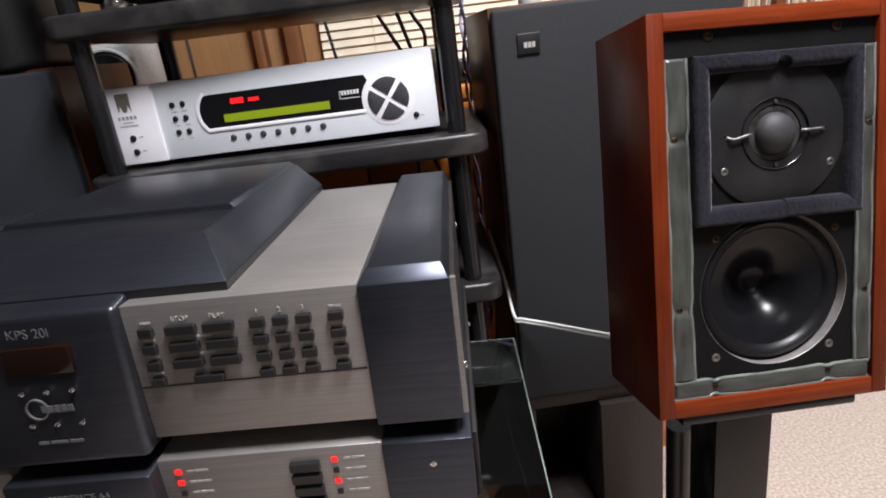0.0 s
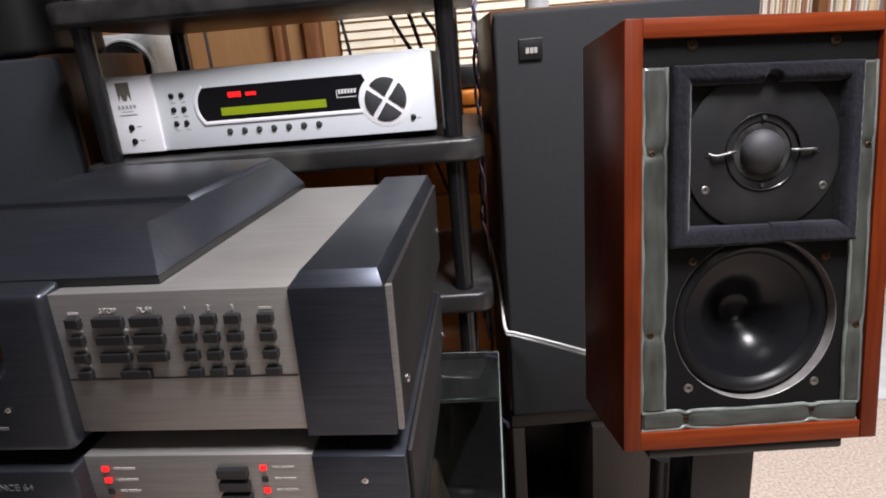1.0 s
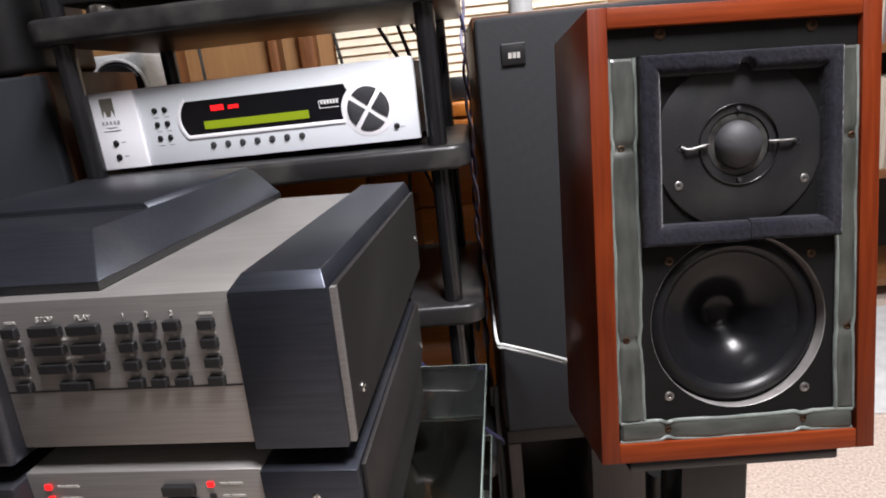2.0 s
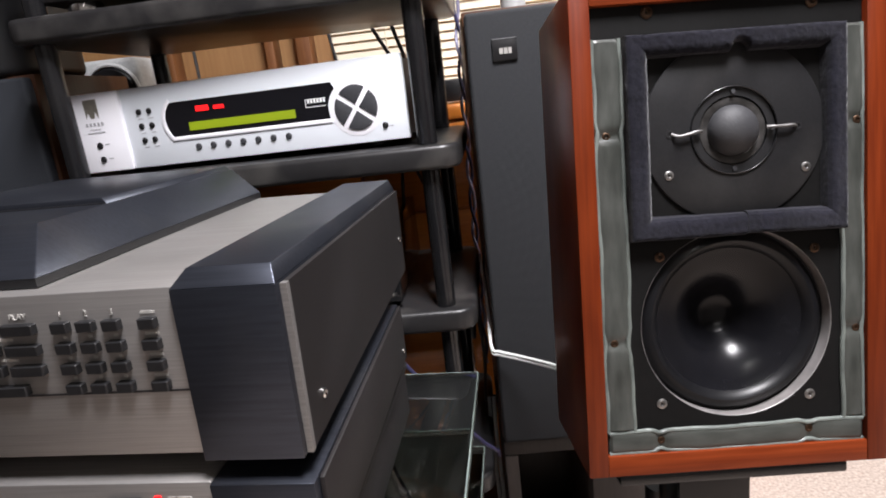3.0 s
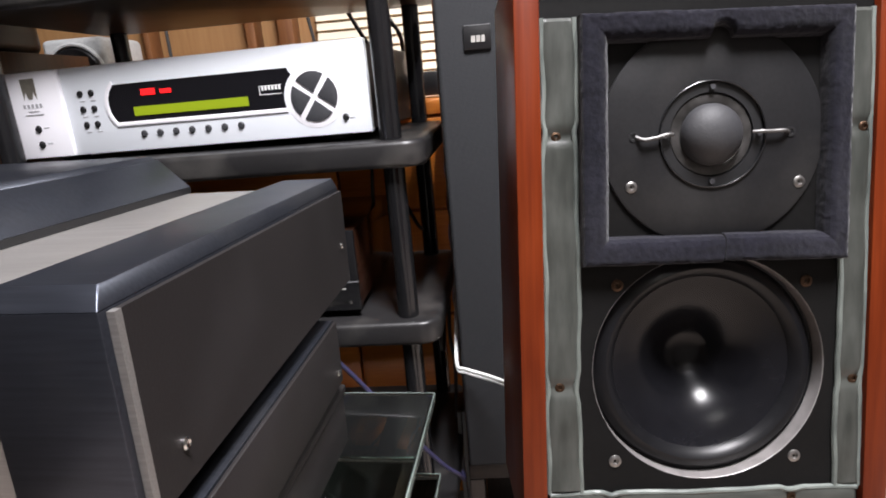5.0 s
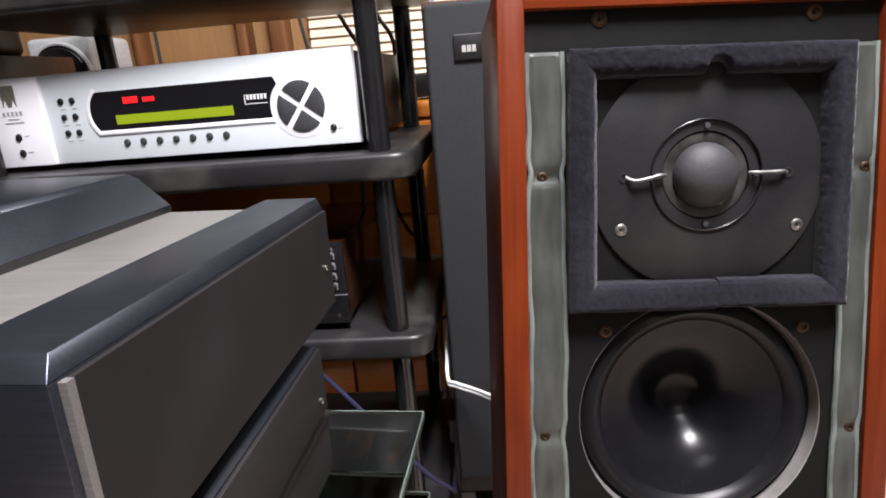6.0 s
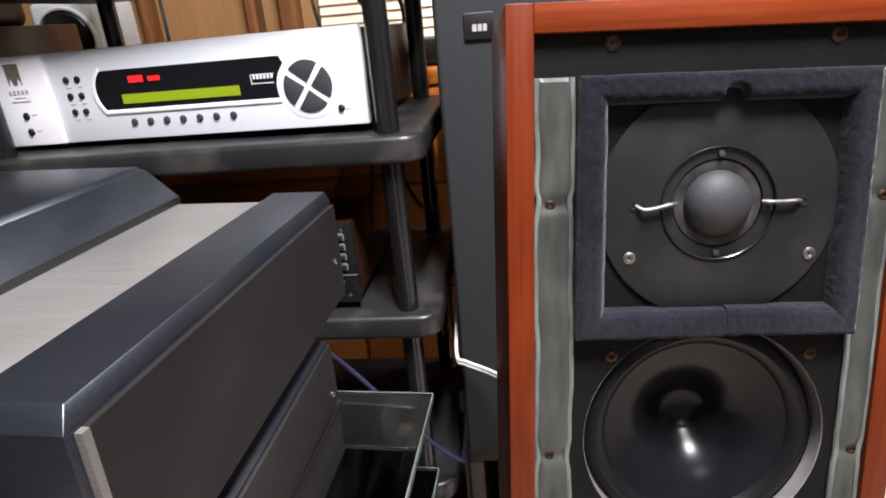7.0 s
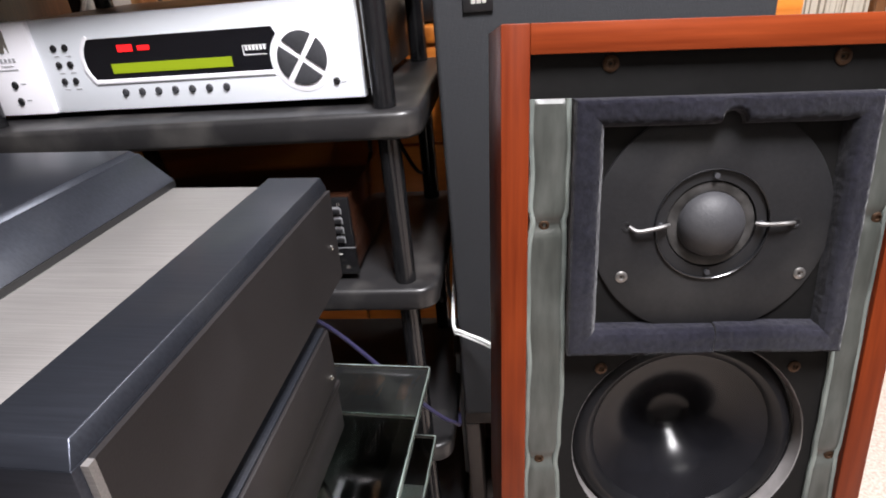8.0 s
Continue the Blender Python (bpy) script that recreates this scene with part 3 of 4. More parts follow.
for z in ROWZ[:3]:
    key(kp, -0.1577, z, 0.0175)
    key(kp, -0.1360, z, 0.0175)
    if z != ROWZ[0]:
        bars(kp, INK_PALE, -0.1465, 0.0, z + 0.0050, (0.003, 0.006), 0.0014)
key(kp, -0.1480, ROWZ[3], 0.0175)
for word, x in (("STOP", -0.1577), ("PLAY", -0.1360), ("1", -0.1135), ("2", -0.1003), ("3", -0.0870)):
    lettering(word, 0.0042, INK_PALE, kp, x, -0.0003, ROWZ[0] + 0.0058)
# centre block: model number, unlit display, small buttons, plain emblem
lettering("KPS 20i", 0.0080, INK_DIM, kp, -0.2400, -0.0100, 0.0835)
part("display", box(bmesh.new(), -0.2585, -0.2195, -0.0112, -0.004, 0.0590, 0.0755, 0.0006), DISPLAY_BROWN, kp, "unlit brownish display window")
for x in (-0.2545, -0.2395, -0.2245):
    for z in (0.0480, 0.0270):
        push_button(kp, x, -0.0105, z, 0.0012, CHROME, 0.002)
part("emblem", lathe(bmesh.new(), [(0.0068, -0.001), (0.0068, 0.0004), (0.0058, 0.0004), (0.0058, -0.001)], (-0.2480, -0.0116, 0.0375), 28), INK_DIM, kp)
bars(kp, INK_DIM, -0.2360, -0.0116, 0.0375, (0.003,) * 5, 0.0042, 0.0010)
bars(kp, INK_DIM, -0.2400, -0.0121, 0.0160, (0.006, 0.010, 0.008), 0.0018, 0.0015)
part("side_screw", lathe(bmesh.new(), [(0.0030, 0), (0.0030, 0.0010), (0.002, 0.0018), (0.001, 0.0012), (0, 0.0012)], (0, 0, 0), 16), CHROME, kp).matrix_local = pose(0.0, 0.030, 0.022, 0, 0, 90)
part("side_screw", lathe(bmesh.new(), [(0.0024, 0), (0.0024, 0.0010), (0.0016, 0.0016), (0, 0.0012)], (0, 0, 0), 16), CHROME, kp).matrix_local = pose(0.0, 0.300, 0.045, 0, 0, 90)
for x in (-0.44, -0.05):
    for y in (0.05, 0.28):
        part("foot", rod(bmesh.new(), (x, y, -0.0088 + 0.033 * y), (x, y, 0.012), 0.018, 20), RUBBER, kp)

# ---- converter below it ----
dc = thing("digital_converter", KP @ pose(0.0005, 0.0, -0.0625, 2.0, 0, 0), "graphite and champagne digital converter with red indicators", "dac")
HH = 0.0535
for side in (0, 1):
    def sx(a, b):
        return (a, b) if side == 0 else (-0.481 - b, -0.481 - a)
    x0, x1 = sx(-0.0545, 0.0)
    part("end_cheek", box(bmesh.new(), x0, x1, -0.003, 0.256, 0.004, HH, 0.001), GRAPHITE, dc)
    x0, x1 = sx(-0.1945, -0.0547)
    part("front_panel", box(bmesh.new(), x0, x1, 0.0, 0.256, 0.005, HH, 0.001), BRUSHED, dc, "brushed champagne metal panel")
part("centre_block", box(bmesh.new(), -0.2870, -0.1940, -0.012, 0.245, 0.004, HH - 0.002, 0.003), GRAPHITE, dc)
part("side_plate", box(bmesh.new(), 0.0002, 0.003, 0.004, 0.254, 0.005, HH - 0.001, 0.0006), CHASSIS, dc)
lettering("REFERENCE 64", 0.0066, INK_DIM, dc, -0.2430, -0.0123, 0.0400)
for x in (-0.256, -0.243, -0.230):
    push_button(dc, x, -0.012, 0.0275, 0.0012, CHROME, 0.002)
for k, z in enumerate((0.0445, 0.0365, 0.0285, 0.0205)):
    for x, lit in ((-0.1825, k < 2 or k == 3), (-0.0850, k in (0, 2))):
        part("indicator", box(bmesh.new(), x - 0.0018, x + 0.0018, -0.0012, 0.001, z - 0.0016, z + 0.0016), RED_GLOW if lit else PLASTIC, dc, "lit red indicator" if lit else "unlit indicator")
        bars(dc, INK_PALE, x + 0.012, 0.0, z, (0.004, 0.008), 0.0016, 0.001)
for z in (0.0420, 0.0330, 0.0240, 0.0150):
    key(dc, -0.1035, z, 0.0185, 0.0058)
part("indicator", box(bmesh.new(), -0.2960, -0.2925, -0.0012, 0.001, 0.0330, 0.0365), RED_GLOW, dc, "lit red indicator")
screw(dc, -0.025, -0.003, 0.037, 0.0022, CHROME)
part("side_screw", lathe(bmesh.new(), [(0.0024, 0), (0.0024, 0.0010), (0.0016, 0.0016), (0, 0.0012)], (0, 0, 0), 16), CHROME, dc).matrix_local = pose(0.003, 0.242, 0.016, 0, 0, 90)
for x in (-0.44, -0.05):
    for y in (0.05, 0.22):
        part("foot", rod(bmesh.new(), (x, y, 0.0), (x, y, 0.0045), 0.018, 20), RUBBER, dc)

# ---- glass-shelved stand that carries the pair ----
gs = thing("glass_stand", STACK @ pose(0.0, 0.0, -0.7886), "stand of clear glass shelves under the disc player", "stand")
GT = 0.6527
part("glass_shelf", box(bmesh.new(), -0.56, 0.065, -0.03, 0.368, GT - 0.010, GT, 0.0012), GLASS, gs, "clear greenish glass shelf")
part("glass_shelf", box(bmesh.new(), -0.56, 0.065, -0.03, 0.368, 0.545, 0.555, 0.0012), GLASS, gs, "clear greenish glass shelf")
for z in (GT - 0.0095, 0.5455):
    part("ground_edge", box(bmesh.new(), -0.56, 0.066, 0.3682, 0.3696, z, z + 0.009, 0.0004), GLASS_EDGE, gs, "pale ground edge of the glass")
    part("ground_edge", box(bmesh.new(), 0.0652, 0.0666, -0.03, 0.368, z, z + 0.009, 0.0004), GLASS_EDGE, gs, "pale ground edge of the glass")
part("lower_shelf", box(bmesh.new(), -0.56, 0.065, -0.03, 0.368, 0.40, 0.410, 0.0012), BAFFLE, gs, "black lower shelf")
part("base_plate", box(bmesh.new(), -0.56, 0.065, -0.03, 0.368, 0.0, 0.03, 0.004), SHELF_BLACK, gs)
for x in (-0.535, -0.040):
    for y in (0.02, 0.230):
        part("leg", rod(bmesh.new(), (x, y, 0.03), (x, y, 0.40), 0.016, 20), BLACK_GLOSS, gs)
        part("leg", rod(bmesh.new(), (x, y, 0.41), (x, y, 0.545), 0.016, 20), BLACK_GLOSS, gs)
        part("leg", rod(bmesh.new(), (x, y, 0.555), (x, y, GT - 0.010), 0.016, 20), BLACK_GLOSS, gs)
dark = thing("power_supply", STACK @ pose(-0.242, 0.0, GT - 0.7886, 0.6, 0, 0), "flat black power supply on the glass shelf", "power supply")
part("body", box(bmesh.new(), -0.22, 0.246, 0.0, 0.262, 0.008, 0.0555, 0.002), CHASSIS, dark)
part("lid", box(bmesh.new(), -0.222, 0.248, -0.002, 0.264, 0.0555, 0.0618, 0.0015), CHASSIS, dark)
for x in (-0.19, 0.21):
    for y in (0.03, 0.23):
        part("foot", rod(bmesh.new(), (x, y, 0.0), (x, y, 0.009), 0.014, 18), RUBBER, dark)
adapter = thing("adapter", STACK @ pose(0.005, 0.315, 0.41 - 0.7886), "small pale grey adapter under the glass shelf", "adapter")
part("case", box(bmesh.new(), -0.025, 0.025, -0.05, 0.05, 0.0, 0.04, 0.005), PALE_GREY, adapter)
part("plug", lathe(bmesh.new(), [(0.014, 0), (0.014, 0.006), (0.010, 0.008), (0, 0.008)], (0, 0, 0), 20), DIAL_GREY, adapter).matrix_local = pose(0, -0.02, 0.04, -90, 0, 0)

# ---- cherry monitor loudspeaker, grille off ----
LS = pose(0.1427, 0.4562, 0.7062, -9.57, 2.63, 2.1)
ls = thing("monitor_speaker", LS, "cherry-veneered small monitor loudspeaker with its grille off", "loudspeaker")
SW, SH, SD, ST = 0.1970, 0.3151, 0.104, 0.0131
part("side_panel", box(bmesh.new(), 0, ST, 0, SD, 0, SH, 0.0008), CHERRY_SHADED, ls)
part("side_panel", box(bmesh.new(), SW - ST, SW, 0, SD, 0, SH, 0.0008), CHERRY_SHADED, ls)
part("top_panel", box(bmesh.new(), ST, SW - ST, 0.0003, SD, SH - 0.0131, SH, 0.0005), CHERRY_EDGE, ls)
part("bottom_panel", box(bmesh.new(), ST, SW - ST, 0.0003, SD, 0, 0.0140, 0.0005), CHERRY_EDGE, ls)
part("back_panel", box(bmesh.new(), ST, SW - ST, SD - 0.012, SD - 0.001, 0.0140, SH - 0.0131), CHERRY_SHADED, ls)
BY = 0.005     # face of the baffle behind the cabinet's edge
CX, CZ, CR = 0.1014, 0.0970, 0.0624
WS = CR / 0.0575     # size of the woofer against its drawing
bm = bmesh.new()
outer = [(ST, 0.0140), (SW - ST, 0.0140), (SW - ST, SH - 0.0131), (ST, SH - 0.0131)]
seg = 48
ring = [bm.verts.new((CX + CR * math.cos(k * math.tau / seg), BY, CZ + CR * math.sin(k * math.tau / seg))) for k in range(seg)]
deep = [bm.verts.new((v.co.x, BY + 0.010, v.co.z)) for v in ring]
hull = []
for v in ring:
    d = v.co - Vector((CX, BY, CZ))
    s = min([t for t in ((SW - ST - CX) / d.x if d.x > 1e-9 else 9e9, (ST - CX) / d.x if d.x < -1e-9 else 9e9, (0.165 - CZ) / d.z if d.z > 1e-9 else 9e9, (0.0140 - CZ) / d.z if d.z < -1e-9 else 9e9)])
    hull.append(bm.verts.new((CX + d.x * s, BY, CZ + d.z * s)))
for k in range(seg):
    j = (k + 1) % seg
    bm.faces.new((ring[k], ring[j], hull[j], hull[k]))
    bm.faces.new((ring[j], ring[k], deep[k], deep[j]))
for x in (ST, SW - ST):
    for z in (0.0140, 0.165):
        near = sorted(hull, key=lambda v: (v.co.x - x) ** 2 + (v.co.z - z) ** 2)
        a = [v for v in hull if abs(v.co.x - x) < 1e-6]
        b = [v for v in hull if abs(v.co.z - z) < 1e-6]
        pa, pb = min(a, key=lambda v: abs(v.co.z - z)), min(b, key=lambda v: abs(v.co.x - x))
        if pa is not pb:
            bm.faces.new((pa, pb, bm.verts.new((x, BY, z))))
bmesh.ops.recalc_face_normals(bm, faces=bm.faces)
part("baffle", bm, BAFFLE, ls, "matt black front board with the woofer's round cut-out")
part("upper_baffle", box(bmesh.new(), ST, SW - ST, BY, BY + 0.012, 0.1652, SH - 0.0131), BAFFLE, ls)
# woofer
wf = part("woofer", lathe(bmesh.new(), [(r * WS, d * WS) for r, d in [(0.0573, -0.0085), (0.0560, -0.0088), (0.0548, -0.0070), (0.0525, -0.0048), (0.0495, -0.0042), (0.0468, -0.0055), (0.0448, -0.0090)]], (CX, BY, CZ), 72), SURROUND, ls, "glossy black rubber surround")
part("cone", lathe(bmesh.new(), [(r * WS, d * WS) for r, d in [(0.0450, -0.0090), (0.0440, -0.0095), (0.040, -0.0109), (0.035, -0.0129), (0.030, -0.0154), (0.026, -0.0181), (0.022, -0.0215), (0.019, -0.0247), (0.0165, -0.0277), (0.0145, -0.0301), (0.0128, -0.0318)]], (CX, BY, CZ), 72), CONE, wf, "glossy lacquered black cone")
part("dust_cap", lathe(bmesh.new(), [(r * WS, d * WS) for r, d in [(0.0130, -0.0316), (0.0110, -0.0331), (0.008, -0.0344), (0.004, -0.0352), (0, -0.0354)]], (CX, BY, CZ), 40), CONE, wf)
part("rim", lathe(bmesh.new(), [(r * WS, d * WS) for r, d in [(0.05755, -0.0003), (0.0574, 0.0001), (0.0571, -0.0003), (0.0569, -0.0082)]], (CX, BY, CZ), 72), RIM_GREY, wf, "pale grey inner edge of the cut-out")
for x, z in ((0.0511, 0.0462), (0.1489, 0.0462)):
    screw(ls, x, BY, z, 0.0034, STEEL, "woofer_screw", "bright countersunk screw")
for x, z in ((0.0528, 0.1438), (0.1530, 0.1430)):
    screw(ls, x, BY, z, 0.0032, BRASS, "woofer_screw", "tarnished brass screw")
for x in (0.0497, 0.1523):
    screw(ls, x, BY, 0.2972, 0.0038, BRASS, "baffle_screw", "tarnished brass screw")


def foam_strip(parent, length, width, pinches, m, seed):
    """A domed strip of sealing foam along z, pinched where the screws press it down."""
    rnd = random.Random(seed)
    bm, lip = bmesh.new(), bmesh.new()
    n, rows = int(length / 0.002), []
    for k in range(n + 1):
        z = length * k / n
        p = max([math.exp(-((z - q) / 0.0034) ** 2) for q in pinches] + [0])
        w = width * (1 - 0.24 * p) * (1 + 0.025 * math.sin(z * 190 + seed) + rnd.uniform(-0.008, 0.008))
        h = 0.0027 * (1 - 0.7 * p) * (1 + 0.10 * math.sin(z * 130 + seed * 2))
        if k in (0, n):
            h *= 0.3
        mid = 0.0005 * math.sin(z * 60 + seed)
        rows.append([bm.verts.new((mid - w / 2 * math.cos(a), -h * math.sin(a) ** 0.4, z)) for a in (math.pi * j / 10 for j in range(11))])
    for a, b in zip(rows, rows[1:]):
        for j in range(10):
            bm.faces.new((a[j], a[j + 1], b[j + 1], b[j]))
    bm.faces.new(rows[0]), bm.faces.new(rows[-1][::-1])
    bmesh.ops.recalc_face_normals(bm, faces=bm.faces)
    strip = part("foam_strip", bm, FOAM, parent, "grey-green sealing foam strip pinched at the screws")
    strip.matrix_local = m
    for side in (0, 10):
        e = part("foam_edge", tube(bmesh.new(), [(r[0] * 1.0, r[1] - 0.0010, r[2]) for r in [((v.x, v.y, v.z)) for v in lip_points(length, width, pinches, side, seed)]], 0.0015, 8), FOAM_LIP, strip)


def lip_points(length, width, pinches, side, seed):
    sign = -1 if side == 0 else 1
    for k in range(0, 41):
        z = length * k / 40
        p = max([math.exp(-((z - q) / 0.0034) ** 2) for q in pinches] + [0])
        w = width * (1 - 0.24 * p) * (1 + 0.025 * math.sin(z * 190 + seed))
        yield Vector((0.0005 * math.sin(z * 60 + seed) + sign * w / 2, 0, z))


foam_strip(ls, 0.2535, 0.0172, (0.060, 0.194), pose(0.0230, BY, 0.0290), 1)
foam_strip(ls, 0.2535, 0.0128, (0.060, 0.194), pose(0.1768, BY, 0.0290), 2)
foam_strip(ls, 0.168, 0.0140, (0.034, 0.132), pose(0.0150, BY, 0.0212, 0, 90, 0), 3)
for x, z in ((0.0212, 0.0892), (0.0212, 0.2229), (0.1788, 0.0892), (0.1799, 0.2229), (0.0494, 0.0220), (0.1474, 0.0235)):
    screw(ls, x, BY - 0.001, z, 0.0026, BRASS, "baffle_screw", "tarnished brass screw in the foam")

# felt frame round the tweeter
X0, X1, Z0, Z1, FP = 0.0330, 0.1694, 0.1553, 0.2825, 0.0098


def felt_bar(a, b, c, d, notch=None):
    """One mitred bar: outer corners a, b, inner corners c, d (b over c), sloping to the inside."""
    bm = bmesh.new()
    steps = max(24, int((b - a).length / 0.0011))
    key_points = ((0.0, 0.0), (0.0, 0.75), (0.05, 0.92), (0.15, 1.0), (0.62, 0.97), (0.80, 0.88), (0.93, 0.62), (1.0, 0.0))
    prof = []
    for (u0, h0), (u1, h1) in zip(key_points, key_points[1:]):
        n = max(1, int(math.hypot((u1 - u0) * 0.0145, (h1 - h0) * 0.0135) / 0.0011))
        prof += [(u0 + (u1 - u0) * k / n, h0 + (h1 - h0) * k / n) for k in range(n)]
    prof.append(key_points[-1])
    rows = []
    for k in range(steps + 1):
        s = k / steps
        o, i = a + (b - a) * s, d + (c - d) * s
        if notch is not None:
            r = 0.0070
            cut = max(0.0, 1 - ((s - notch) * (b - a).length / r) ** 2) ** 0.5 * 0.0060
            i = i + (o - i).normalized() * cut
        row = []
        for u, h in prof:
            p = o + (i - o) * u + Vector((0, -FP * h, 0))
            fuzz = noise.noise_vector(p * 420) * 0.00022 + noise.noise_vector(p * 90) * 0.0003
            row.append(bm.verts.new(p + fuzz * min(1, 3 * h)))
        rows.append(row)
    for p, q in zip(rows, rows[1:]):
        for j in range(len(prof) - 1):
            bm.faces.new((p[j], p[j + 1], q[j + 1], q[j]))
    bm.faces.new(rows[0]), bm.faces.new(rows[-1][::-1])
    bmesh.ops.recalc_face_normals(bm, faces=bm.faces)
    return bm


P = [Vector((x, BY, z)) for x, z in ((X0, Z0), (X1, Z0), (X1, Z1), (X0, Z1))]
Q = [Vector((x, BY, z)) for x, z in ((0.0480, 0.1700), (0.1571, 0.1700), (0.1571, 0.2690), (0.0480, 0.2690))]
for k in range(4):
    j = (k + 1) % 4
    if k == 0:
        m1, m2 = (P[0] + P[1]) / 2 + Vector((0.004, 0, 0.0)), (Q[0] + Q[1]) / 2 + Vector((0.004, 0, 0))
        part("felt_bar", felt_bar(P[0], m1, m2, Q[0]), VELVET, ls, "navy-black felt surround of the tweeter")
        part("felt_bar", felt_bar(m1 + Vector((0.0005, 0, 0.0008)), P[1], Q[1], m2 + Vector((0.0005, 0, 0.0008))), VELVET, ls, "navy-black felt surround of the tweeter")
    else:
        part("felt_bar", felt_bar(P[k], P[j], Q[j], Q[k], 0.48 if k == 2 else None), VELVET, ls, "navy-black felt surround of the tweeter")

# tweeter
TX, TZ, TY = 0.1015, 0.2214, BY
tw = part("tweeter", lathe(bmesh.new(), [(0.0575, -0.0005), (0.0575, 0.0016), (0.0568, 0.0020), (0.0270, 0.0020), (0.0266, -0.0004), (0.0, -0.0004)], (TX, TY, TZ), 72), TWEETER_PLATE, ls, "dark grey round tweeter plate")
part("ring", lathe(bmesh.new(), [(0.0268, -0.0004), (0.0266, 0.0014), (0.0216, 0.0014), (0.0213, -0.0004)], (TX, TY, TZ), 64), RUBBER, tw, "flat dark ring round the dome")
part("ring_lip", lathe(bmesh.new(), [(0.0276, 0.0018), (0.0275, 0.0030), (0.0271, 0.0032), (0.0267, 0.0028), (0.0267, 0.0010)], (TX, TY, TZ), 64), BLACK_GLOSS, tw, "thin glossy lip")
part("dome_skirt", lathe(bmesh.new(), [(0.0214, -0.0004), (0.0208, 0.0006), (0.0172, 0.0010), (0.0158, 0.0004)], (TX, TY, TZ), 48), SKIRT, tw, "glossy grey skirt under the dome")
part("dome", lathe(bmesh.new(), [(0.0160 * math.cos(radians(a)), 0.0004 + 0.0115 * math.sin(radians(a))) for a in range(0, 91, 9)], (TX, TY, TZ), 48), DOME, tw, "soft grey dome")
for k in range(4):
    a = radians(90 * k)
    part("clip", rod(bmesh.new(), (TX + 0.0240 * math.cos(a), TY - 0.001, TZ + 0.0240 * math.sin(a)), (TX + 0.0240 * math.cos(a), TY - 0.0030, TZ + 0.0240 * math.sin(a)), 0.0014, 12), DIAL_GREY, tw)
for s in (-1, 1):
    part("lead", tube(bmesh.new(), [(TX + s * 0.0205, TY - 0.0030, TZ + 0.0005), (TX + s * 0.0240, TY - 0.0050, TZ + 0.0004), (TX + s * 0.0305, TY - 0.0048, TZ - 0.0004 + s * 0.0008), (TX + s * 0.036, TY - 0.0045, TZ - 0.0006 + s * 0.0012), (TX + s * 0.0393, TY - 0.002, TZ + 0.0)], 0.0010, 8), LEAD_WIRE, tw, "bright wire lead")
    part("lead_hole", lathe(bmesh.new(), [(0.0026, 0.0015), (0.0026, 0.0024), (0.0014, 0.0024), (0.0010, 0.0015)], (TX + s * 0.0403, TY, TZ), 16), RUBBER, tw)
    screw(tw, TX + 0.0018 + s * 0.0435, TY - 0.002, TZ - 0.0258, 0.0030, STEEL, "tweeter_screw", "bright hex screw")

# its stand
st = thing("speaker_stand", pose(0.245, 0.500, 0.0), "black metal loudspeaker stand with a broad column", "speaker stand")
part("top_plate", box(bmesh.new(), 0.022, 0.175, 0.006, 0.104, -0.0105, -0.0012, 0.002), BLACK_GLOSS, st).matrix_local = Matrix.Translation((-0.245, -0.500, 0)) @ LS
part("column", box(bmesh.new(), -0.025, 0.030, 0.012, 0.064, 0.02, 0.6845, 0.003), BLACK_GLOSS, st)
part("base", box(bmesh.new(), -0.12, 0.12, -0.05, 0.18, 0.0, 0.02, 0.003), BLACK_GLOSS, st)
part("pipe", rod(bmesh.new(), (0.004, 0.150, 0.02), (0.004, 0.150, 0.548), 0.015, 24), PLASTIC, st)

# ---- large dark loudspeakers with cloth grilles ----
def big_speaker(m, w, h, d, cloth, label):
    sp = thing("floor_speaker", m, label, "loudspeaker")
    part("cabinet", box(bmesh.new(), 0, w, 0.022, d, 0, h, 0.002), WALNUT, sp, "dark walnut cabinet")
    part("grille", edged(solid([(0.002, 0.0, 0.004), (w - 0.002, 0.0, 0.004), (w - 0.002, 0.021, 0.004), (0.002, 0.021, 0.004)],
                               [(0.002, 0.0, h - 0.004), (w - 0.002, 0.0, h - 0.004), (w - 0.002, 0.021, h - 0.004), (0.002, 0.021, h - 0.004)]), 0.005, 3), cloth, sp, "charcoal cloth grille")
    return sp


BIG = pose(0.097, 0.860, 0.466)
bs = big_speaker(BIG, 0.334, 0.583, 0.27, GRILLE, "large charcoal-grilled loudspeaker with walnut sides, raised on a stand")
part("badge", box(bmesh.new(), 0.0320, 0.0615, -0.003, 0.0005, 0.5215, 0.5470, 0.0008), PLASTIC, bs, "small black badge")
bars(bs, INK_PALE, 0.0475, -0.0031, 0.5325, (0.0042, 0.0042, 0.0036), 0.0068, 0.0012)
bars(bs, INK_GREY, 0.0468, -0.0031, 0.5463, (0.028,), 0.0007)
jar = thing("small_jar", pose(0.165, 0.93, 1.049), "small pale glass jar with a metal lid on the loudspeaker", "jar")
part("body", rod(bmesh.new(), (0, 0, 0.0), (0, 0, 0.045), 0.016, 24), PALE_GREY, jar)
part("lid", rod(bmesh.new(), (0, 0, 0.0452), (0, 0, 0.056), 0.0165, 24), CHROME, jar, "bright metal lid")
sb = thing("speaker_stool", pose(0.097, 0.872, 0.0), "dark brown open-fronted wooden stool under the loudspeaker", "speaker stand")
part("top", box(bmesh.new(), 0.0, 0.334, 0.0, 0.25, 0.442, 0.465, 0.003), STAND_WOOD, sb)
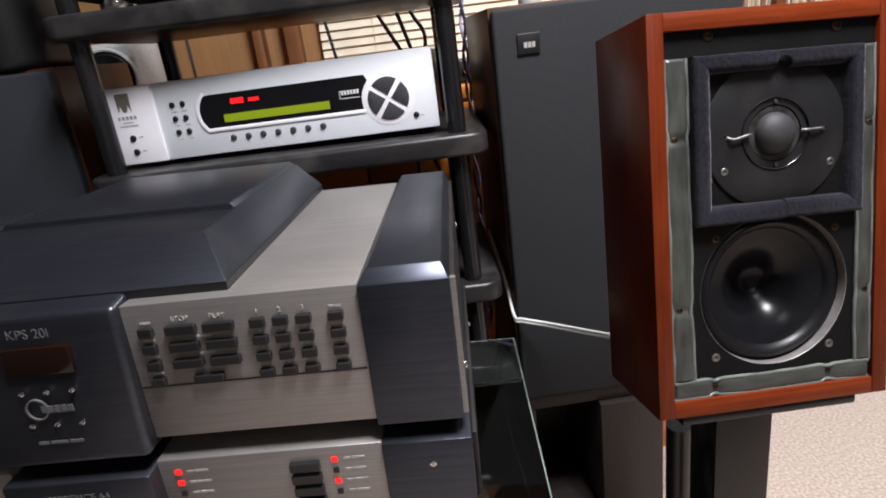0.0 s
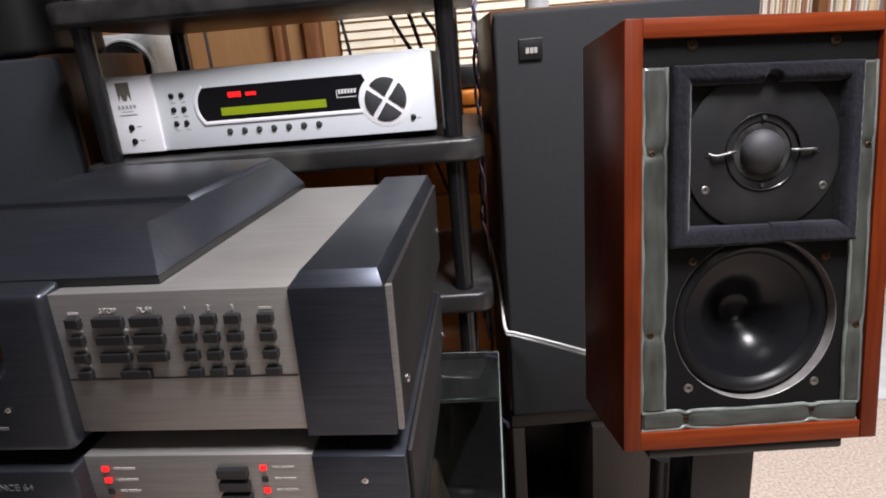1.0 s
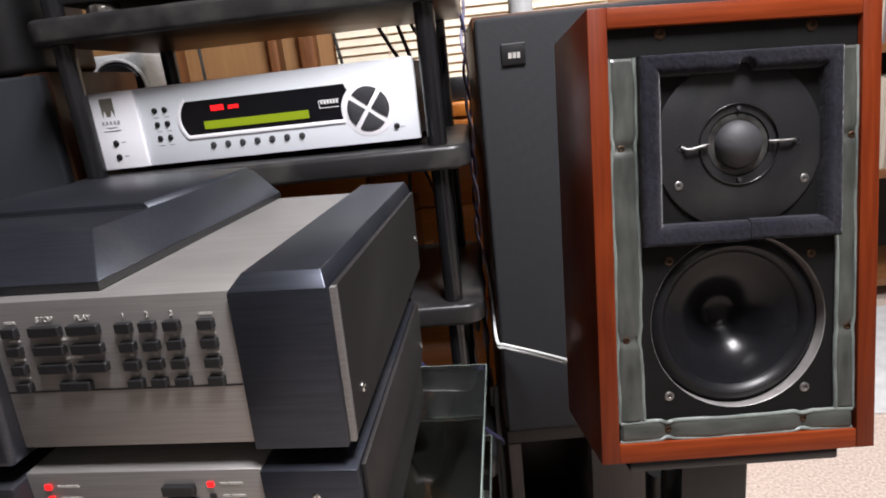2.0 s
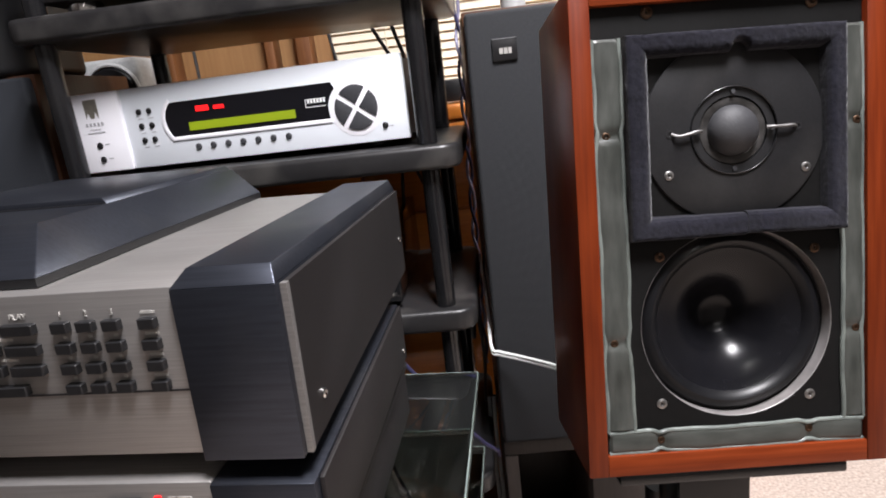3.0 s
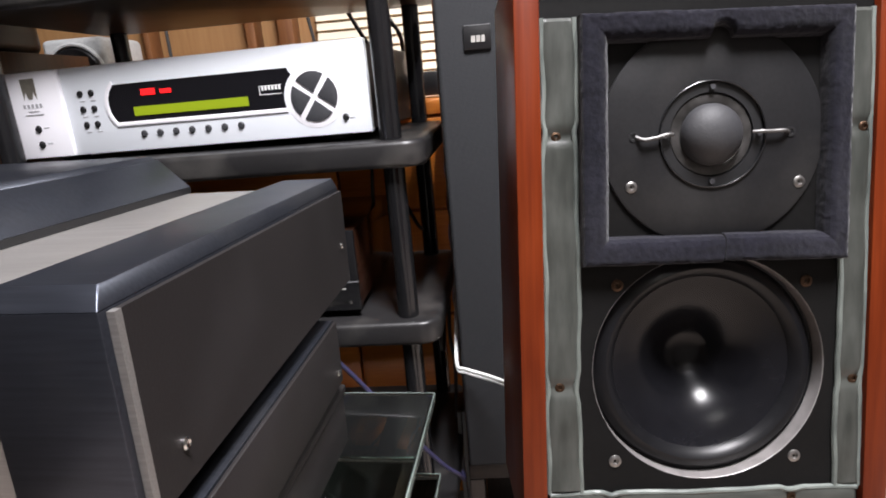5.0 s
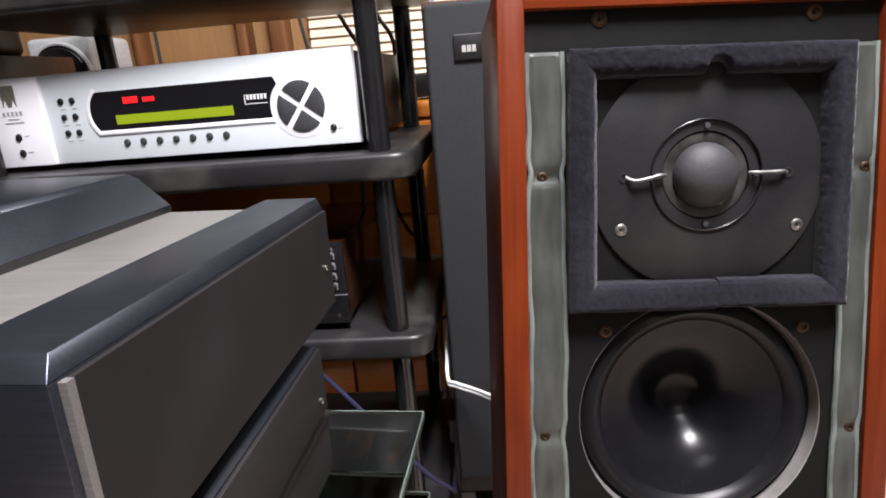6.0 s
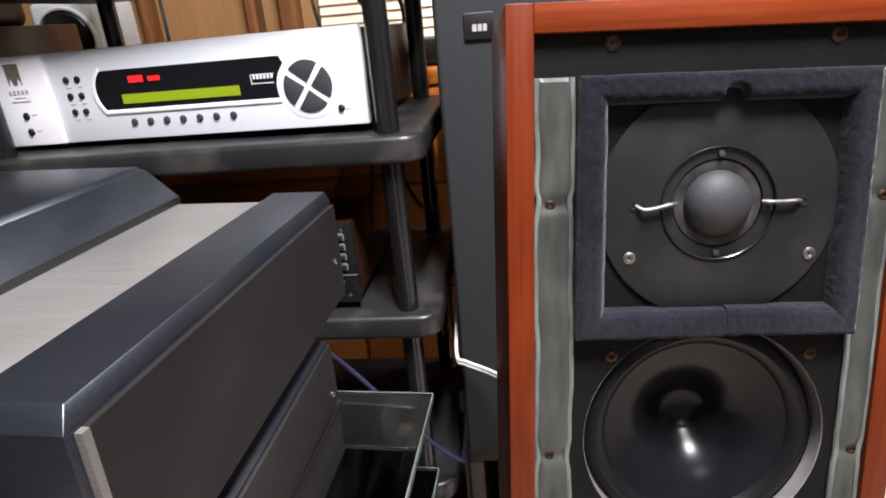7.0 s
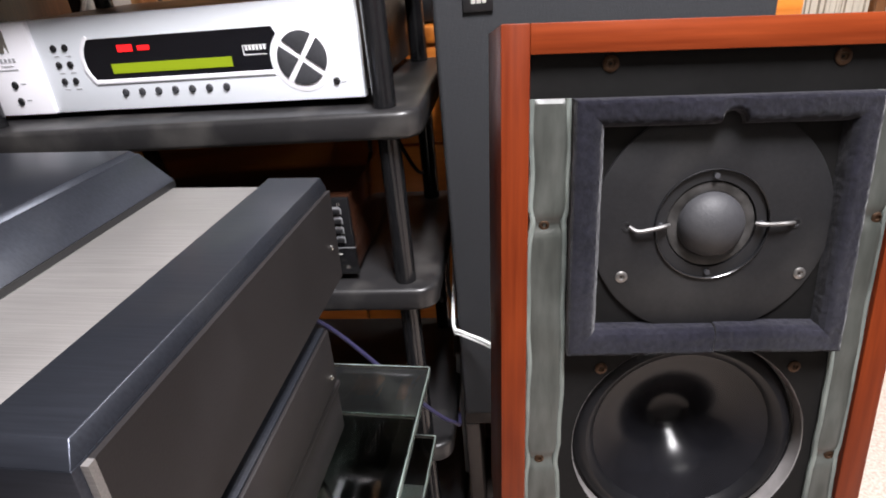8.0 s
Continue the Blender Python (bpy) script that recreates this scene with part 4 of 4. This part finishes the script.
part("side", box(bmesh.new(), 0.0, 0.020, 0.0, 0.25, 0.0, 0.4415, 0.003), STAND_WOOD, sb)
part("side", box(bmesh.new(), 0.122, 0.225, -0.012, 0.25, 0.0, 0.4415, 0.003), STAND_WOOD, sb)
part("back", box(bmesh.new(), 0.021, 0.121, 0.20, 0.215, 0.0, 0.4415, 0.002), STAND_WOOD, sb)
part("shelf", box(bmesh.new(), 0.021, 0.121, 0.02, 0.199, 0.20, 0.218, 0.002), STAND_WOOD, sb)

LEFT = pose(-0.865, 0.955, 0.40, 0, 0, 0)
big_speaker(LEFT, 0.360, 0.648, 0.27, DARK_BLUE, "large blue-black loudspeaker standing beside the rack")
lb = thing("speaker_block", pose(-0.865, 0.98, 0.0), "dark wooden block under the large loudspeaker", "speaker stand")
part("block", box(bmesh.new(), 0.0, 0.360, 0.0, 0.23, 0.0, 0.399, 0.003), STAND_WOOD, lb)
tl = thing("subwoofer", pose(-0.70, 0.99, 1.0485), "black rounded loudspeaker lying on the large one", "loudspeaker")
part("body", slab(bmesh.new(), rounded(-0.17, 0.185, -0.03, 0.17, 0.05), 0.0, 0.30, 0.012), PLASTIC, tl)

# grey-rimmed loudspeaker on the sideboard
gp = thing("desk_speaker", pose(-0.577, 1.30, 0.933, 0, 0, 0), "white desk loudspeaker with a dark round driver and grey rim", "loudspeaker")
part("cabinet", box(bmesh.new(), -0.058, 0.058, 0.0, 0.14, 0.0, 0.156, 0.01, 3), PALE_GREY, gp)
part("rim", lathe(bmesh.new(), [(0.056, -0.001), (0.056, 0.004), (0.053, 0.007), (0.050, 0.006), (0.048, -0.001)], (0.0, 0, 0.092), 48), PALE_GREY, gp, "grey ring round the driver")
part("driver", lathe(bmesh.new(), [(0.048, 0.001), (0.044, 0.005), (0.039, 0.003), (0.018, 0.0012), (0.013, 0.006), (0, 0.009)], (0.0, 0, 0.092), 48), RUBBER, gp)
# small black device on the sideboard
bd = thing("tabletop_box", pose(0.06, 1.27, 0.933, 0, 0, -3), "small black switch box on the sideboard", "switch box")
part("body", box(bmesh.new(), -0.06, 0.10, 0.0, 0.12, 0.004, 0.045, 0.004), PLASTIC, bd)
part("knob", lathe(bmesh.new(), [(0.006, 0), (0.006, 0.008), (0.004, 0.010), (0, 0.010)], (0.045, 0, 0.026), 16), CHROME, bd)
for x in (-0.04, 0.08):
    for y in (0.02, 0.10):
        part("foot", rod(bmesh.new(), (x, y, 0.0), (x, y, 0.0045), 0.006, 10), RUBBER, bd)

# ---- record shelf at the far wall ----
RSX, RSY = 0.55, 2.2
rs = thing("record_shelf", pose(RSX, RSY, 0.0), "wooden shelf packed with records along the far wall", "record shelf")
for x in (0.0, 0.76, 1.52):
    part("upright", box(bmesh.new(), x, x + 0.03, 0.0, 0.36, 0.0, 1.60, 0.002), FRAME_WOOD, rs)
for z in (0.06, 0.47, 0.90, 1.33, 1.57):
    for x in (0.0302, 0.7902):
        part("board", box(bmesh.new(), x, x + 0.7296, 0.0, 0.36, z, z + 0.03, 0.002), FRAME_WOOD, rs)
part("back", box(bmesh.new(), 0.0, 1.55, 0.361, 0.37, 0.0, 1.60), STAND_WOOD, rs)
rnd = random.Random(7)
low = bmesh.new()
for z, x_from in ((0.50, 0.032), (0.50, 0.792), (0.93, 0.032), (0.93, 0.792)):
    x = x_from
    while x < x_from + 0.71:
        w = rnd.uniform(0.0035, 0.011)
        hgt = 0.315 + rnd.uniform(-0.006, 0.006)
        y = rnd.uniform(0.015, 0.035)
        place = (RSX + x, RSX + x + w - 0.0006, RSY + y, RSY + y + 0.31, z, z + hgt)
        if z > 0.9:
            tagged(mesh_object("record", box(bmesh.new(), *place), rnd.choice(CARD), False), "record in a worn card sleeve, standing on the shelf", "record", "records on the shelf")
        else:
            box(low, *place)
        x += w
single("record_row", low, CARD[4], "row of worn record sleeves on the lower shelf", "records", "", "stuff")

# white sheet lying on the carpet
tagged(mesh_object("floor_sheet", slab(bmesh.new(), [(1.10, 1.50), (2.2, 1.42), (2.3, 2.12), (1.15, 2.16)], 0.001, 0.006, 0.001), SHEET), "thin white plastic sheet lying on the carpet", "sheet")

# ---- cables ----
white = [(0.0930, 1.06, 0.690), (0.0942, 0.97, 0.668), (0.0942, 0.905, 0.645), (0.0938, 0.858, 0.6165), (0.105, 0.845, 0.6150), (0.137, 0.82, 0.615), (0.186, 0.75, 0.628), (0.24, 0.68, 0.64)]
wc = thing("speaker_cable", Matrix(), "white twin-strand loudspeaker cable", "cable")
for dz in (0.0, 0.0042):
    part("strand", tube(bmesh.new(), [(x, y, z + dz) for x, y, z in white], 0.0022), WHITE_CABLE, wc)
single("interconnect_cable", tube(bmesh.new(), [(-0.08, 0.72, 0.720), (-0.06, 0.755, 0.710), (-0.038, 0.78, 0.676), (-0.001, 0.80, 0.613), (0.035, 0.815, 0.55), (0.068, 0.83, 0.498), (0.086, 0.842, 0.474), (0.090, 0.862, 0.452), (0.088, 0.90, 0.436)], 0.0027), BLUE_CABLE, "violet-blue interconnect cable behind the converter", "cable")
for pts in ([(-0.10, 1.20, 1.22), (-0.06, 1.19, 1.10), (-0.01, 1.21, 1.00), (0.03, 1.25, 0.94)],
            [(-0.03, 1.20, 1.24), (-0.025, 1.19, 1.12), (0.0, 1.20, 1.02), (0.02, 1.25, 0.94)],
            [(0.0, 1.20, 1.24), (0.005, 1.19, 1.09), (0.03, 1.20, 1.03), (0.02, 1.27, 0.96)],
            [(-0.19, 1.40, 1.25), (-0.165, 1.40, 1.10), (-0.14, 1.40, 0.934)],
            [(-0.46, 1.42, 1.30), (-0.455, 1.42, 1.1), (-0.45, 1.41, 0.934)]):
    single("power_cable", tube(bmesh.new(), pts, 0.0035), BLACK_CABLE, "black cable hanging behind the rack", "cable", "cables behind the rack")
# a twisted pair beside the rack, two short leads under the processor's shelf
for k in range(2):
    pts = []
    for j in range(46):
        s = j / 45
        a = s * 46 + k * math.pi
        pts.append((0.098 - 0.012 * s + 0.004 * math.cos(a), 1.155 - 0.03 * s + 0.004 * math.sin(a), 1.25 - 0.78 * s))
    single("twisted_cable", tube(bmesh.new(), pts, 0.0028, 6), PALE_CABLE if k else BLUE_CABLE, "twisted dark blue and pale cable hanging beside the rack", "cable", "cables behind the rack")
for pts in ([(-0.012, 1.04, 0.870), (-0.014, 1.03, 0.835), (-0.018, 1.04, 0.80), (-0.025, 1.08, 0.76)],
            [(-0.006, 1.06, 0.868), (0.010, 1.05, 0.84), (0.024, 1.05, 0.80), (0.040, 1.08, 0.75), (0.045, 1.16, 0.72)],
            [(0.083, 1.00, 0.655), (0.080, 0.99, 0.60), (0.084, 1.0, 0.55), (0.078, 1.02, 0.45)],
            [(0.072, 0.97, 0.655), (0.069, 0.96, 0.61), (0.071, 0.97, 0.59), (0.073, 1.0, 0.62), (0.070, 1.02, 0.655)]):
    single("power_cable", tube(bmesh.new(), pts, 0.0028), BLACK_CABLE, "thin black lead hanging under a rack shelf", "cable", "cables behind the rack")
# a grey twin lead hanging beside the speaker stool
gl = thing("grey_lead", Matrix(), "pale grey twin lead hanging beside the speaker stool", "cable", "cables behind the rack")
for dx in (0.0, -0.0075):
    part("strand", tube(bmesh.new(), [(0.0920 + dx, 1.000, 0.470), (0.0900 + dx, 0.998, 0.40), (0.0920 + dx, 0.998, 0.30), (0.0900 + dx, 1.000, 0.15), (0.0880 + dx, 0.97, 0.006), (0.080 + dx, 0.90, 0.005)], 0.0036), GREY_LEAD, gl)
